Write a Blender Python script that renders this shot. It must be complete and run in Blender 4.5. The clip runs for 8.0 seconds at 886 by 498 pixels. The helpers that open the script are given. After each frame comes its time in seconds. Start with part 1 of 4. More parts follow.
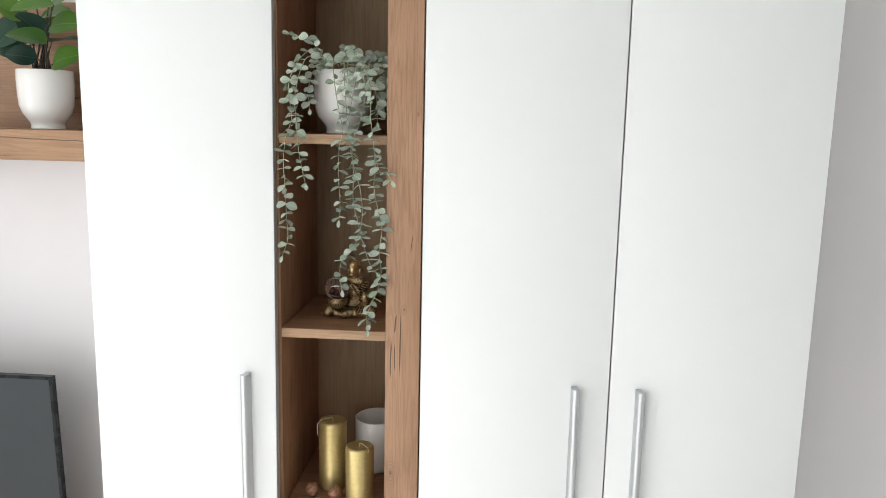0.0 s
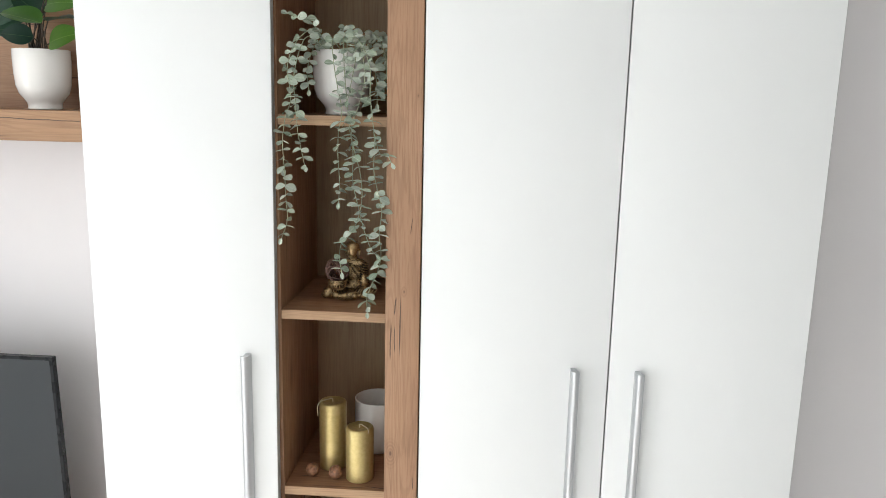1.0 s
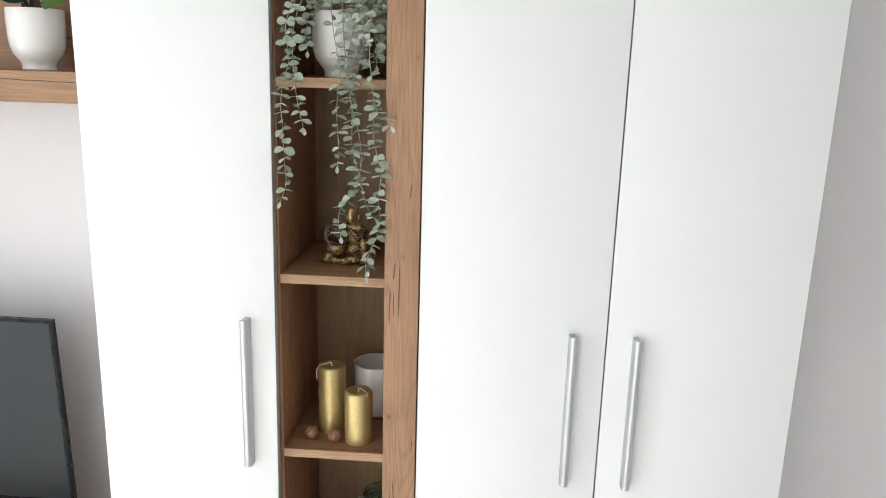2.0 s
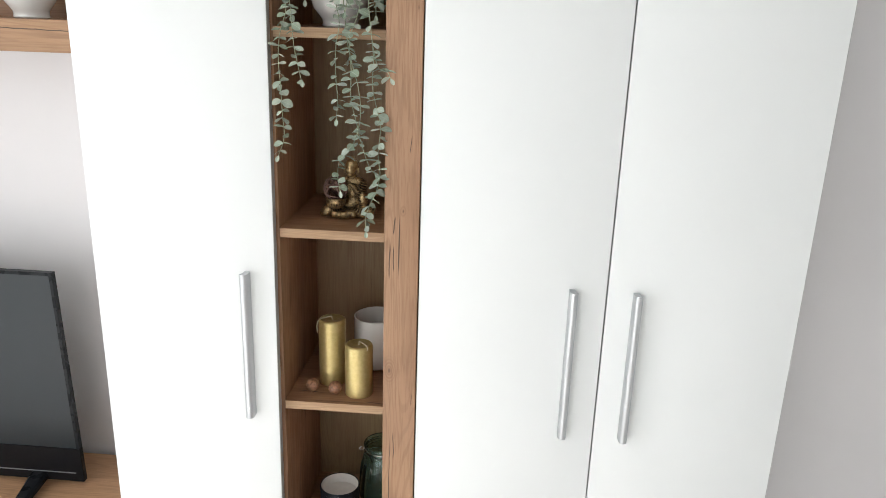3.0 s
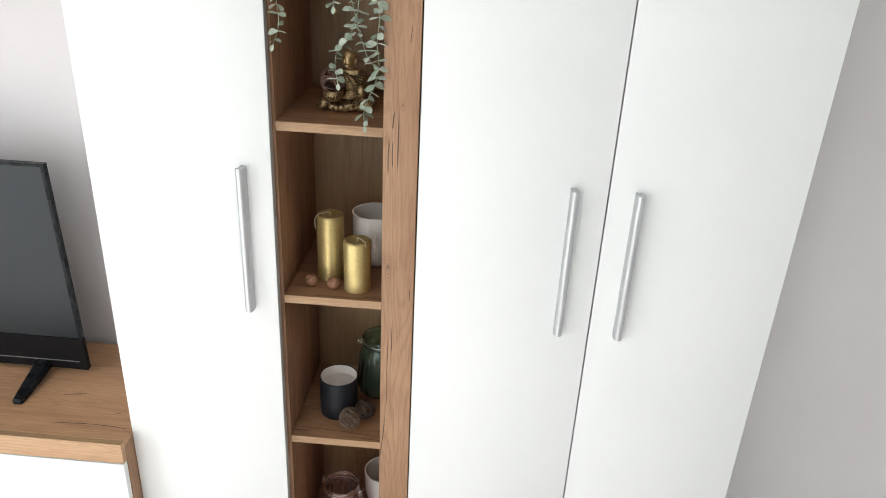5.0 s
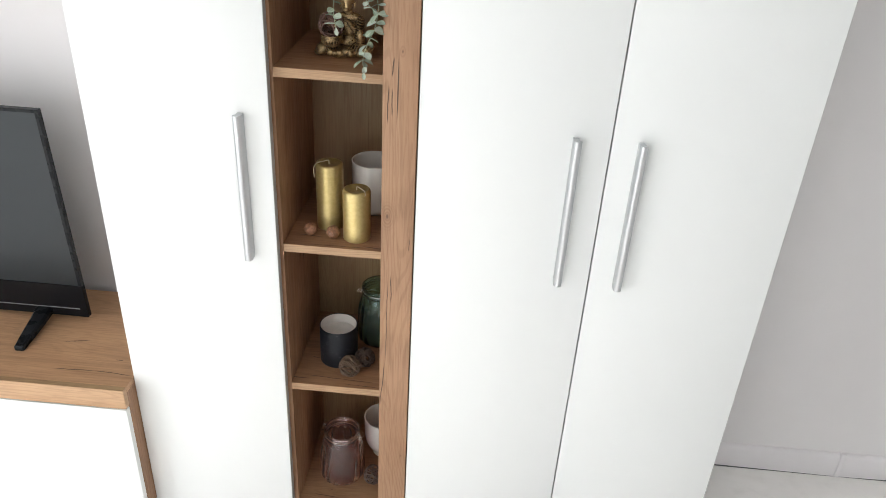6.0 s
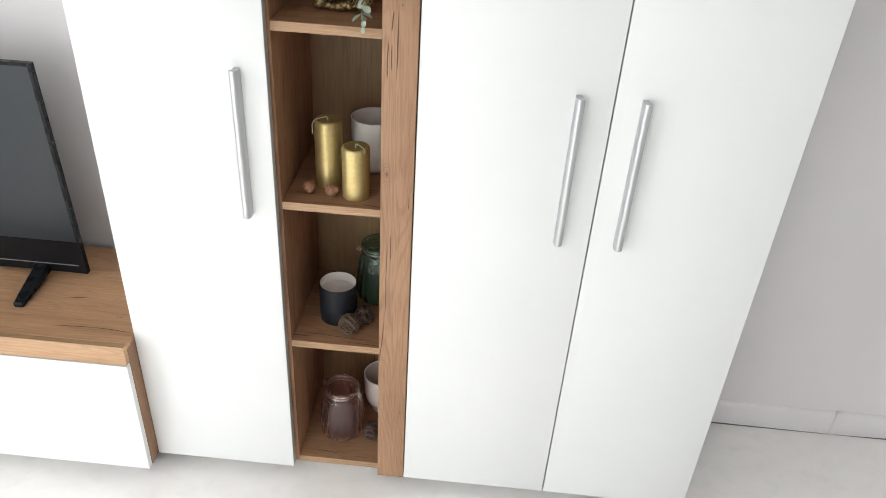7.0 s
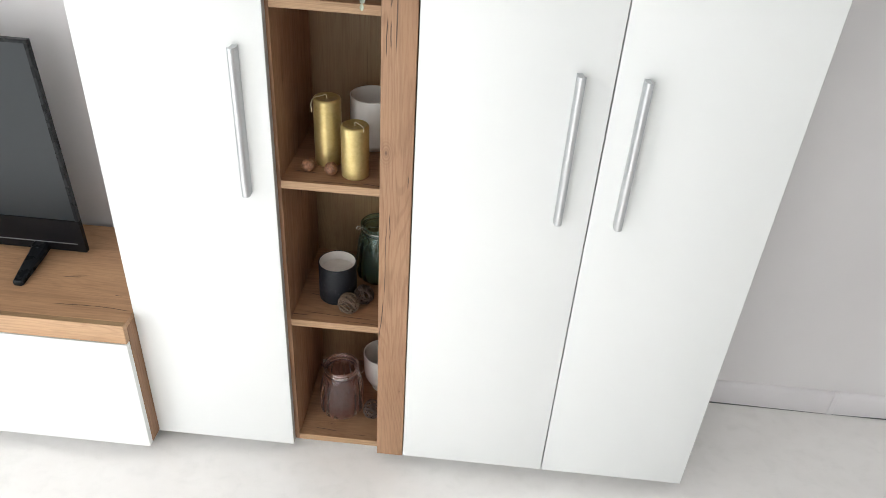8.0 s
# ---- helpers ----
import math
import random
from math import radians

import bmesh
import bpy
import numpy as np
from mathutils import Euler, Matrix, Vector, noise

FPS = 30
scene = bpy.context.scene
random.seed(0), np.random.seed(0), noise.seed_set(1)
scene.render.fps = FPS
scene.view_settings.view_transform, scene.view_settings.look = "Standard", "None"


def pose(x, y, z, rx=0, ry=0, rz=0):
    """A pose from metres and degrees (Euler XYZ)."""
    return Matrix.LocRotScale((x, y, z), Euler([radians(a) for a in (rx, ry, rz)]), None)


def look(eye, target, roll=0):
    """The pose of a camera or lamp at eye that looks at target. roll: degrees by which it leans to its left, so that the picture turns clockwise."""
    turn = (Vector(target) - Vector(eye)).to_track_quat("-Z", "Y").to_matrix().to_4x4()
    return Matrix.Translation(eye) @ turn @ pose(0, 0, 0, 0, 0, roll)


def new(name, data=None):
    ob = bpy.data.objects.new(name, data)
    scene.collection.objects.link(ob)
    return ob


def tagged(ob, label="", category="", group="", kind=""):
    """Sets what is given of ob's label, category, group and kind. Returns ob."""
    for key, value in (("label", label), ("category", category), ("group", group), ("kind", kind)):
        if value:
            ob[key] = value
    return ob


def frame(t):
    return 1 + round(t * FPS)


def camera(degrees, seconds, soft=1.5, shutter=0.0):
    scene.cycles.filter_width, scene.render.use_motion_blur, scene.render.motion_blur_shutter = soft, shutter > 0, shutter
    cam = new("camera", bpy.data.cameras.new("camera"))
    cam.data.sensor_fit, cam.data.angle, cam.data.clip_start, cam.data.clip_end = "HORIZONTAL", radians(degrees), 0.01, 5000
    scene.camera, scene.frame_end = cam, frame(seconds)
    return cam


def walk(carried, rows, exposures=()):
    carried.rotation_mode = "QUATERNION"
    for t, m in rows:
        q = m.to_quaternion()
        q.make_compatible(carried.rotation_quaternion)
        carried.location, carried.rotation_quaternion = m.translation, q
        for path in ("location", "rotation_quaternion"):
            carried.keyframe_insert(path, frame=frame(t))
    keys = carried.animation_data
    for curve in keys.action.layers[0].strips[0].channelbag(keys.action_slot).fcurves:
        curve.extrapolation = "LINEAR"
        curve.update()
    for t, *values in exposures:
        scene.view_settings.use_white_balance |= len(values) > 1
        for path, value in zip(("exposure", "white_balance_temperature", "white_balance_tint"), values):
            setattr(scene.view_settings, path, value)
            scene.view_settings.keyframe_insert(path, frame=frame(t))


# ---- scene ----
cam = camera(60.9, 8.0, soft=0.6)
PATH = [
    (0, (0.152, -1.537, 1.772), (0.013, 0.431, 1.445), 1.2),
    (0.5, (0.152, -1.537, 1.77), (0.014, 0.428, 1.428), 1.3),
    (1, (0.15, -1.533, 1.778), (0.015, 0.426, 1.396), 1.3),
    (1.5, (0.147, -1.532, 1.774), (0.018, 0.419, 1.354), 1.5),
    (3, (0.149, -1.513, 1.781), (0.024, 0.391, 1.184), 1.9),
    (3.5, (0.145, -1.51, 1.785), (0.028, 0.374, 1.122), 2.1),
    (4, (0.142, -1.505, 1.783), (0.032, 0.355, 1.055), 2.3),
    (4.5, (0.141, -1.497, 1.781), (0.036, 0.336, 0.988), 2.6),
    (6, (0.139, -1.48, 1.779), (0.053, 0.261, 0.798), 3.3),
    (6.5, (0.142, -1.472, 1.775), (0.057, 0.239, 0.743), 3.5),
    (7, (0.138, -1.466, 1.777), (0.062, 0.216, 0.697), 3.7),
    (7.5, (0.139, -1.465, 1.774), (0.065, 0.198, 0.666), 3.8),
    (8, (0.14, -1.463, 1.774), (0.068, 0.189, 0.65), 3.9),
]
walk(cam, [(t, look(eye, target, roll)) for t, eye, target, roll in PATH],
     [(0, -0.57), (3, -0.56), (6, -0.54), (8, -0.51)])

# ---- light ----
world = bpy.data.worlds.new("world")
scene.world = world
world.use_nodes = True
wn = world.node_tree.nodes
sky = wn.new("ShaderNodeTexSky")
sky.sky_type, sky.sun_disc = "NISHITA", False
sky.sun_elevation, sky.sun_rotation = radians(37), radians(194)
world.node_tree.links.new(sky.outputs[0], wn["Background"].inputs[0])
wn["Background"].inputs[1].default_value = 0.1

ROOM_L, ROOM_R, ROOM_F, ROOM_B, ROOM_H = -3.1, 2.2, -3.6, 0.40, 2.62
WIN_Z0, WIN_Z1 = 0.15, 2.45
WIN_Y0, WIN_Y1 = -2.95, -1.25
WIN_X0, WIN_X1 = -2.70, -0.30


def window_light(mid, way, wide, power):
    lamp = bpy.data.lights.new("window_daylight", "AREA")
    lamp.shape, lamp.size, lamp.size_y = "RECTANGLE", wide - 0.1, WIN_Z1 - WIN_Z0 - 0.1
    lamp.energy, lamp.color = power, (0.935, 1.0, 1.02)
    ob = new("window_daylight", lamp)
    ob.matrix_world = look(mid, Vector(mid) + Vector(way))


window_light((ROOM_L - 0.05, (WIN_Y0 + WIN_Y1) / 2, (WIN_Z0 + WIN_Z1) / 2), (1, 0, 0), WIN_Y1 - WIN_Y0, 72)
window_light(((WIN_X0 + WIN_X1) / 2, ROOM_F - 0.05, (WIN_Z0 + WIN_Z1) / 2), (0, 1, 0), WIN_X1 - WIN_X0, 40)

# the sun falls through the front window onto the floor behind the camera
sun = bpy.data.lights.new("sun", "SUN")
sun.energy, sun.angle, sun.color = 5.0, radians(0.5), (1.0, 0.985, 0.95)
new("sun", sun).matrix_world = look((0, 0, 5), (0.25, 1, 4.22))

# ---- materials ----


class Nodes:
    """A short way to write node trees."""

    def __init__(self, name):
        self.mat = bpy.data.materials.new(name)
        self.mat.use_nodes = True
        self.tree = self.mat.node_tree
        self.bsdf = self.tree.nodes["Principled BSDF"]

    def add(self, kind, links=(), **props):
        node = self.tree.nodes.new("ShaderNode" + kind)
        if "operation" in props:
            node.operation = props["operation"]
        if "use_clamp" in props:
            node.use_clamp = props["use_clamp"]
        if "data_type" in props:
            node.data_type, node.blend_type = props["data_type"], props["blend_type"]
        for key, value in dict(links).items():
            self.feed(value, node.inputs[key])
        return node

    def feed(self, value, socket):
        if isinstance(value, bpy.types.NodeSocket):
            self.tree.links.new(value, socket)
        else:
            socket.default_value = value

    def math(self, op, a, b=0.0, c=0.0, clamp=False):
        return self.add("Math", {0: a, 1: b, 2: c}, operation=op, use_clamp=clamp).outputs[0]

    def remap(self, v, a, b, lo=0.0, hi=1.0, smooth=True):
        n = self.add("MapRange", {0: v, 1: a, 2: b, 3: lo, 4: hi})
        n.interpolation_type = "SMOOTHSTEP" if smooth else "LINEAR"
        return n.outputs[0]

    def mix(self, f, a, b, blend="MIX"):
        n = self.add("Mix", data_type="RGBA", blend_type=blend)
        for value, key in ((f, 0), (a, 6), (b, 7)):
            self.feed((*value, 1) if isinstance(value, tuple) and len(value) == 3 else value, n.inputs[key])
        return n.outputs[2]

    def noise(self, vector, scale, detail=3.0, rough=0.55, distort=0.0):
        return self.add("TexNoise", {"Vector": vector, "Scale": scale, "Detail": detail, "Roughness": rough, "Distortion": distort}).outputs[0]

    def coords(self, shift=True):
        c = self.add("TexCoord").outputs["Object"]
        if shift:
            r = self.math("MULTIPLY", self.add("ObjectInfo").outputs["Random"], 9.0)
            c = self.add("VectorMath", {0: c, 1: self.add("CombineXYZ", {0: r, 1: r, 2: r}).outputs[0]}, operation="ADD").outputs[0]
        return c

    def scaled(self, vector, s):
        return self.add("VectorMath", {0: vector, 1: s}, operation="MULTIPLY").outputs[0]

    def bump(self, height, strength, distance):
        n = self.add("Bump", {"Height": height, "Strength": strength, "Distance": distance})
        self.tree.links.new(n.outputs[0], self.bsdf.inputs["Normal"])

    def set(self, **inputs):
        for key, value in inputs.items():
            if isinstance(value, tuple) and len(value) == 3:
                value = (*value, 1)
            self.feed(value, self.bsdf.inputs[key.replace("_", " ")])
        return self.mat


def oak(name, along, across, cracks=(), knots=(), light=(0.395, 0.222, 0.122), dark=(0.25, 0.127, 0.065), grain=0.8):
    """Gold oak decor. along, across: axes (0 to 2) of the grain. cracks: (from, to, across at from, half width, across at to), knots: (along, across, radius), in the thing's own metres."""
    n = Nodes(name)
    c = n.coords(shift=not (cracks or knots))
    s = [8.5, 8.5, 8.5]
    s[along] = 1.3
    flow = n.noise(n.scaled(c, tuple(s)), 1.0, 5.0, 0.6, 0.6)
    s2 = [210.0, 210.0, 210.0]
    s2[along] = 12.0
    fibre = n.noise(n.scaled(c, tuple(s2)), 1.0, 3.0, 0.6)
    s3 = [62.0, 62.0, 62.0]
    s3[along] = 1.9
    streak = n.noise(n.scaled(c, tuple(s3)), 1.0, 4.0, 0.62, 0.3)
    patch = n.noise(c, 4.5, 2.0)
    s4 = [9.0, 9.0, 9.0]
    s4[along] = 0.75
    contour = n.noise(n.scaled(c, tuple(s4)), 1.0, 2.5, 0.42, 0.35)
    figure = n.math("SINE", n.math("MULTIPLY", contour, 260.0))
    blotch = n.noise(n.scaled(c, tuple(v * 0.45 for v in s3)), 1.0, 3.0, 0.55, 0.8)
    col = n.mix(n.remap(flow, 0.33, 0.68), light, dark)
    col = n.mix(n.math("MULTIPLY", n.remap(fibre, 0.47, 0.64), 0.42 * grain), col, (0.175, 0.088, 0.045))
    col = n.mix(n.math("MULTIPLY", n.remap(streak, 0.5, 0.74), 0.34 * grain), col, (0.17, 0.083, 0.042))
    col = n.mix(n.math("MULTIPLY", n.math("MULTIPLY", n.remap(figure, 0.2, 0.95), n.remap(patch, 0.3, 0.62, 0.25, 1.0)), 0.46 * grain), col, (0.19, 0.098, 0.052))
    col = n.mix(n.math("MULTIPLY", n.remap(blotch, 0.52, 0.72), 0.30), col, (0.20, 0.10, 0.05))
    col = n.mix(n.math("MULTIPLY", n.remap(patch, 0.45, 0.75), 0.35), col, (0.45, 0.265, 0.15))
    sep = n.add("SeparateXYZ", {0: c})
    a, b = sep.outputs[along], sep.outputs[across]
    line = n.noise(n.add("CombineXYZ", {0: n.math("MULTIPLY", a, 14.0), 1: n.math("MULTIPLY", b, 6.0)}).outputs[0], 1.0, 3.0)
    wobble = n.math("MULTIPLY", n.math("SUBTRACT", line, 0.5), 0.007)
    crackmask = n.remap(n.noise(n.scaled(c, tuple(v * 0.8 for v in s3)), 1.0, 2.0, 0.5, 0.8), 0.715, 0.735)
    for a0, a1, b0, w, b1 in cracks:
        middle = n.math("MULTIPLY_ADD", a, (b1 - b0) / (a1 - a0), b0 - a0 * (b1 - b0) / (a1 - a0))
        d = n.math("ABSOLUTE", n.math("ADD", n.math("SUBTRACT", b, middle), wobble))
        hit = n.remap(d, w * 1.3, w * 0.4)
        hit = n.math("MULTIPLY", hit, n.remap(a, a0, a0 + (a1 - a0) * 0.2))
        hit = n.math("MULTIPLY", hit, n.remap(a, a1, a1 - (a1 - a0) * 0.25))
        crackmask = n.math("MAXIMUM", crackmask, hit)
    col = n.mix(n.math("MULTIPLY", crackmask, 0.9), col, (0.050, 0.027, 0.018))
    for a0, b0, r in knots:
        da = n.math("DIVIDE", n.math("SUBTRACT", a, a0), 2.0)
        db = n.math("ADD", n.math("SUBTRACT", b, b0), n.math("MULTIPLY", wobble, 0.35))
        d = n.math("SQRT", n.math("ADD", n.math("MULTIPLY", da, da), n.math("MULTIPLY", db, db)))
        ring = n.math("MULTIPLY_ADD", n.math("SINE", n.math("MULTIPLY", d, 1500.0)), 0.15, 0.26)
        col = n.mix(n.math("MULTIPLY", n.remap(d, r * 2.4, r * 0.6), ring), col, (0.15, 0.07, 0.035))
        col = n.mix(n.math("MULTIPLY", n.remap(d, r * 0.5, r * 0.1), 0.6), col, (0.06, 0.03, 0.02))
    n.bump(n.math("SUBTRACT", fibre, n.math("MULTIPLY", crackmask, 1.2)), 0.22, 0.0012)
    return n.set(Base_Color=col, Roughness=n.remap(fibre, 0.3, 0.7, 0.42, 0.56), Specular_IOR_Level=0.4)


def plain(name, color, rough, metal=0.0, vary=0.06, scale=6.0, bump=0.0, bumpscale=300.0, **more):
    """A painted, glazed or metal surface with faint unevenness."""
    n = Nodes(name)
    c = n.coords()
    dim = tuple(v * (1 - vary * 2) for v in color)
    n.set(Base_Color=n.mix(n.remap(n.noise(c, scale, 4.0), 0.3, 0.72), color, dim))
    n.set(Roughness=n.remap(n.noise(c, scale * 5, 3.0), 0.3, 0.7, rough * 0.85, min(1.0, rough * 1.15)), Metallic=metal)
    if bump:
        n.bump(n.noise(c, bumpscale, 3.0), bump, 0.001)
    return n.set(**more)


def wall_paint(name, pale, deep):
    n = Nodes(name)
    c = n.coords(False)
    n.bump(n.noise(c, 240.0, 4.0, 0.6), 0.12, 0.001)
    col = n.mix(n.remap(n.noise(c, 1.6, 4.0), 0.3, 0.7), pale, deep)
    return n.set(Base_Color=col, Roughness=0.85)


def floor_stone():
    n = Nodes("floor_stone")
    c = n.coords(False)
    cloud = n.noise(n.scaled(c, (5.0, 7.0, 5.0)), 1.0, 6.0, 0.62, 0.5)
    fleck = n.noise(n.scaled(c, (16.0, 22.0, 16.0)), 1.0, 6.0, 0.62, 0.4)
    col = n.mix(n.remap(cloud, 0.32, 0.7), (0.94, 0.905, 0.885), (0.91, 0.872, 0.85))
    col = n.mix(n.math("MULTIPLY", n.remap(fleck, 0.45, 0.8), 0.45), col, (0.80, 0.772, 0.745))
    n.bump(fleck, 0.05, 0.001)
    return n.set(Base_Color=col, Roughness=n.remap(cloud, 0.3, 0.7, 0.34, 0.5))


def gold_wax():
    n = Nodes("gold_wax")
    c = n.coords()
    rub = n.noise(c, 110.0, 5.0, 0.65)
    wide = n.noise(n.scaled(c, (40.0, 40.0, 22.0)), 1.0, 4.0)
    col = n.mix(n.remap(rub, 0.36, 0.66), (0.56, 0.44, 0.20), (0.51, 0.395, 0.165))
    col = n.mix(n.math("MULTIPLY", n.remap(wide, 0.5, 0.8), 0.18), col, (0.64, 0.53, 0.27))
    n.bump(rub, 0.10, 0.001)
    return n.set(Base_Color=col, Metallic=0.72, Roughness=n.remap(rub, 0.3, 0.7, 0.33, 0.46))


def antique_gold():
    n = Nodes("antique_gold")
    c = n.coords(False)
    wear = n.noise(c, 80.0, 5.0, 0.6)
    carve = n.noise(n.scaled(c, (1.0, 1.0, 2.2)), 250.0, 4.0, 0.65, 1.5)
    robe = n.remap(n.add("SeparateXYZ", {0: c}).outputs[2], 0.096, 0.086, 0.25, 1.0)
    point = n.add("NewGeometry").outputs["Pointiness"]
    # darker in creases, in the carved pattern and in worn patches
    darkening = n.math("ADD", n.remap(point, 0.515, 0.44), n.math("MULTIPLY", n.math("MULTIPLY", n.remap(carve, 0.38, 0.66), robe), 0.85))
    darkening = n.math("ADD", darkening, n.math("MULTIPLY", n.remap(wear, 0.45, 0.7), 0.3), clamp=True)
    col = n.mix(n.math("MULTIPLY", darkening, 0.95), (0.55, 0.39, 0.20), (0.040, 0.025, 0.017))
    n.bump(n.math("MULTIPLY", n.math("MULTIPLY", carve, robe), -1.0), 0.45, 0.0015)
    return n.set(Base_Color=col, Metallic=0.85, Roughness=n.remap(wear, 0.3, 0.7, 0.26, 0.42))


def leaf_surface(name, pale, deep, edge, rough=0.55):
    """Leaf of radius 1 in its own metres after scaling: vein along x, paler rim."""
    n = Nodes(name)
    rnd = n.add("ObjectInfo").outputs["Random"]
    uv = n.add("TexCoord").outputs["Object"]
    col = n.mix(rnd, pale, deep)
    col = n.mix(n.math("MULTIPLY", n.remap(n.noise(n.coords(), 160.0, 3.0), 0.4, 0.7), 0.35), col, deep)
    sep = n.add("SeparateXYZ", {0: uv})
    vein = n.remap(n.math("ABSOLUTE", sep.outputs[1]), 0.0009, 0.0003)
    col = n.mix(n.math("MULTIPLY", vein, 0.55), col, edge)
    n.set(Base_Color=col, Roughness=rough, Subsurface_Weight=0.0)
    n.set(Transmission_Weight=0.0, Specular_IOR_Level=0.35)
    return n.mat


def tinted_glass(name, color, rough=0.03):
    n = Nodes(name)
    c = n.coords()
    n.bump(n.noise(c, 60.0, 2.0), 0.12, 0.001)
    return n.set(Base_Color=color, Roughness=rough, Transmission_Weight=0.98, IOR=1.45)


def glitter_black():
    n = Nodes("glitter_black")
    c = n.coords()
    cell = n.add("TexVoronoi", {"Vector": c, "Scale": 520.0})
    pick = n.add("SeparateColor", {0: cell.outputs["Color"]}).outputs[0]
    spark = n.math("MULTIPLY", n.remap(pick, 0.972, 0.985), n.remap(cell.outputs["Distance"], 0.45, 0.3))
    col = n.mix(spark, (0.010, 0.011, 0.015), (0.45, 0.45, 0.48))
    n.bump(cell.outputs["Distance"], 0.35, 0.0008)
    return n.set(Base_Color=col, Roughness=n.remap(pick, 0, 1, 0.35, 0.6), Metallic=n.math("MULTIPLY", spark, 0.9), Specular_IOR_Level=0.22)


def tv_screen():
    n = Nodes("tv_screen")
    c = n.coords()
    return n.set(Base_Color=n.mix(n.noise(c, 3.0), (0.013, 0.018, 0.022), (0.015, 0.020, 0.024)), Roughness=0.34, Specular_IOR_Level=0.42)


def anodised():
    n = Nodes("brushed_aluminium")
    c = n.noise(n.scaled(n.coords(), (900.0, 900.0, 12.0)), 1.0, 2.0)
    return n.set(Base_Color=n.mix(c, (0.58, 0.59, 0.605), (0.52, 0.53, 0.545)), Metallic=1.0, Roughness=0.42)


WHITE = plain("white_lacquer", (0.83, 0.835, 0.83), 0.36, vary=0.008, scale=2.5, bump=0.02, bumpscale=500.0)
# grey that paints the shade on the doors' side edges
SHADED_EDGE = plain("shaded_door_edge", (0.40, 0.39, 0.385), 0.45, vary=0.02)
# near-black that paints shade into gaps and closed insides
SHADED_INSIDE = plain("shaded_inside", (0.10, 0.10, 0.105), 0.6)
OAK_ZY = oak("oak_side", 2, 1, cracks=[(1.10, 1.22, -0.10, 0.0012, -0.085), (0.56, 0.70, -0.06, 0.0012, -0.05), (1.42, 1.60, -0.12, 0.0012, -0.10)], knots=[(1.035, -0.105, 0.0050), (0.80, -0.02, 0.006), (1.52, -0.06, 0.005)],
             light=(0.36, 0.195, 0.105), dark=(0.225, 0.11, 0.057))
OAK_X = oak("oak_lying", 0, 1)
OAK_BACK = oak("oak_back", 2, 0, light=(0.33, 0.225, 0.115), dark=(0.235, 0.15, 0.075))
OAK_EDGE = oak("oak_edge_band", 0, 2, light=(0.47, 0.31, 0.18), dark=(0.39, 0.245, 0.135))
ALU = anodised()
CERAMIC = plain("white_ceramic", (0.80, 0.775, 0.745), 0.16, vary=0.012, Coat_Weight=0.4, Coat_Roughness=0.08)
SOIL = plain("dark_moss", (0.035, 0.040, 0.022), 0.95, vary=0.3, scale=120.0, bump=0.8)
GOLD_WAX, ANTIQUE, GLITTER, SCREEN = gold_wax(), antique_gold(), glitter_black(), tv_screen()
WICK = plain("cotton_wick", (0.72, 0.64, 0.45), 0.9, vary=0.1, scale=200.0)
WAX = plain("white_wax", (0.80, 0.76, 0.72), 0.5, vary=0.04, scale=40.0)
BEZEL = plain("black_gloss_plastic", (0.012, 0.011, 0.012), 0.2, vary=0.1, Specular_IOR_Level=0.07)
BLACK = plain("black_satin_plastic", (0.011, 0.012, 0.014), 0.28, vary=0.1, Specular_IOR_Level=0.14)
SILVER = plain("silver_line", (0.22, 0.22, 0.23), 0.4, metal=0.9)
RATTAN = plain("brown_rattan", (0.15, 0.092, 0.058), 0.7, vary=0.25, scale=90.0, bump=0.3)
RATTAN_RED = plain("red_brown_rattan", (0.17, 0.085, 0.065), 0.6, vary=0.25, scale=90.0, bump=0.3)
RATTAN_DARK = plain("dark_rattan", (0.085, 0.050, 0.038), 0.7, vary=0.25, scale=90.0, bump=0.3)
NUT = plain("walnut_shell", (0.34, 0.155, 0.082), 0.5, vary=0.28, scale=170.0, bump=1.0, bumpscale=230.0)
GLASS_PINK, GLASS_GREEN = tinted_glass("pink_glass", (0.985, 0.80, 0.795)), tinted_glass("green_glass", (0.60, 0.85, 0.76))
WIRE = plain("steel_wire", (0.70, 0.66, 0.62), 0.25, metal=1.0)
STEM_SAGE = plain("sage_stem", (0.36, 0.40, 0.27), 0.7, vary=0.1, scale=60.0)
STEM_BROWN = plain("brown_stem", (0.060, 0.042, 0.030), 0.7, vary=0.2, scale=60.0)
LEAF_SAGE = leaf_surface("sage_leaf", (0.50, 0.54, 0.465), (0.27, 0.33, 0.24), (0.52, 0.57, 0.49))
LEAF_GREEN = leaf_surface("green_leaf", (0.10, 0.205, 0.022), (0.045, 0.12, 0.020), (0.24, 0.34, 0.11), 0.36)
# the same leaf with shade put into its colour
LEAF_SHADED = leaf_surface("shaded_green_leaf", (0.018, 0.055, 0.030), (0.012, 0.034, 0.024), (0.10, 0.16, 0.08), 0.4)
PAINT = wall_paint("wall_paint", (0.76, 0.728, 0.732), (0.725, 0.692, 0.696))
# unseen walls are whiter than the back wall, for more bounced fill light
BOUNCE_WHITE = wall_paint("bounce_white_paint", (0.88, 0.875, 0.86), (0.86, 0.855, 0.84))
STONE = floor_stone()
SKIRT = plain("white_skirting", (0.76, 0.725, 0.74), 0.42, vary=0.02)
CEIL = plain("ceiling_paint", (0.88, 0.88, 0.87), 0.9, vary=0.02, scale=1.0)
PANE = plain("clear_pane", (1.0, 1.0, 1.0), 0.0, vary=0.0, Transmission_Weight=1.0)

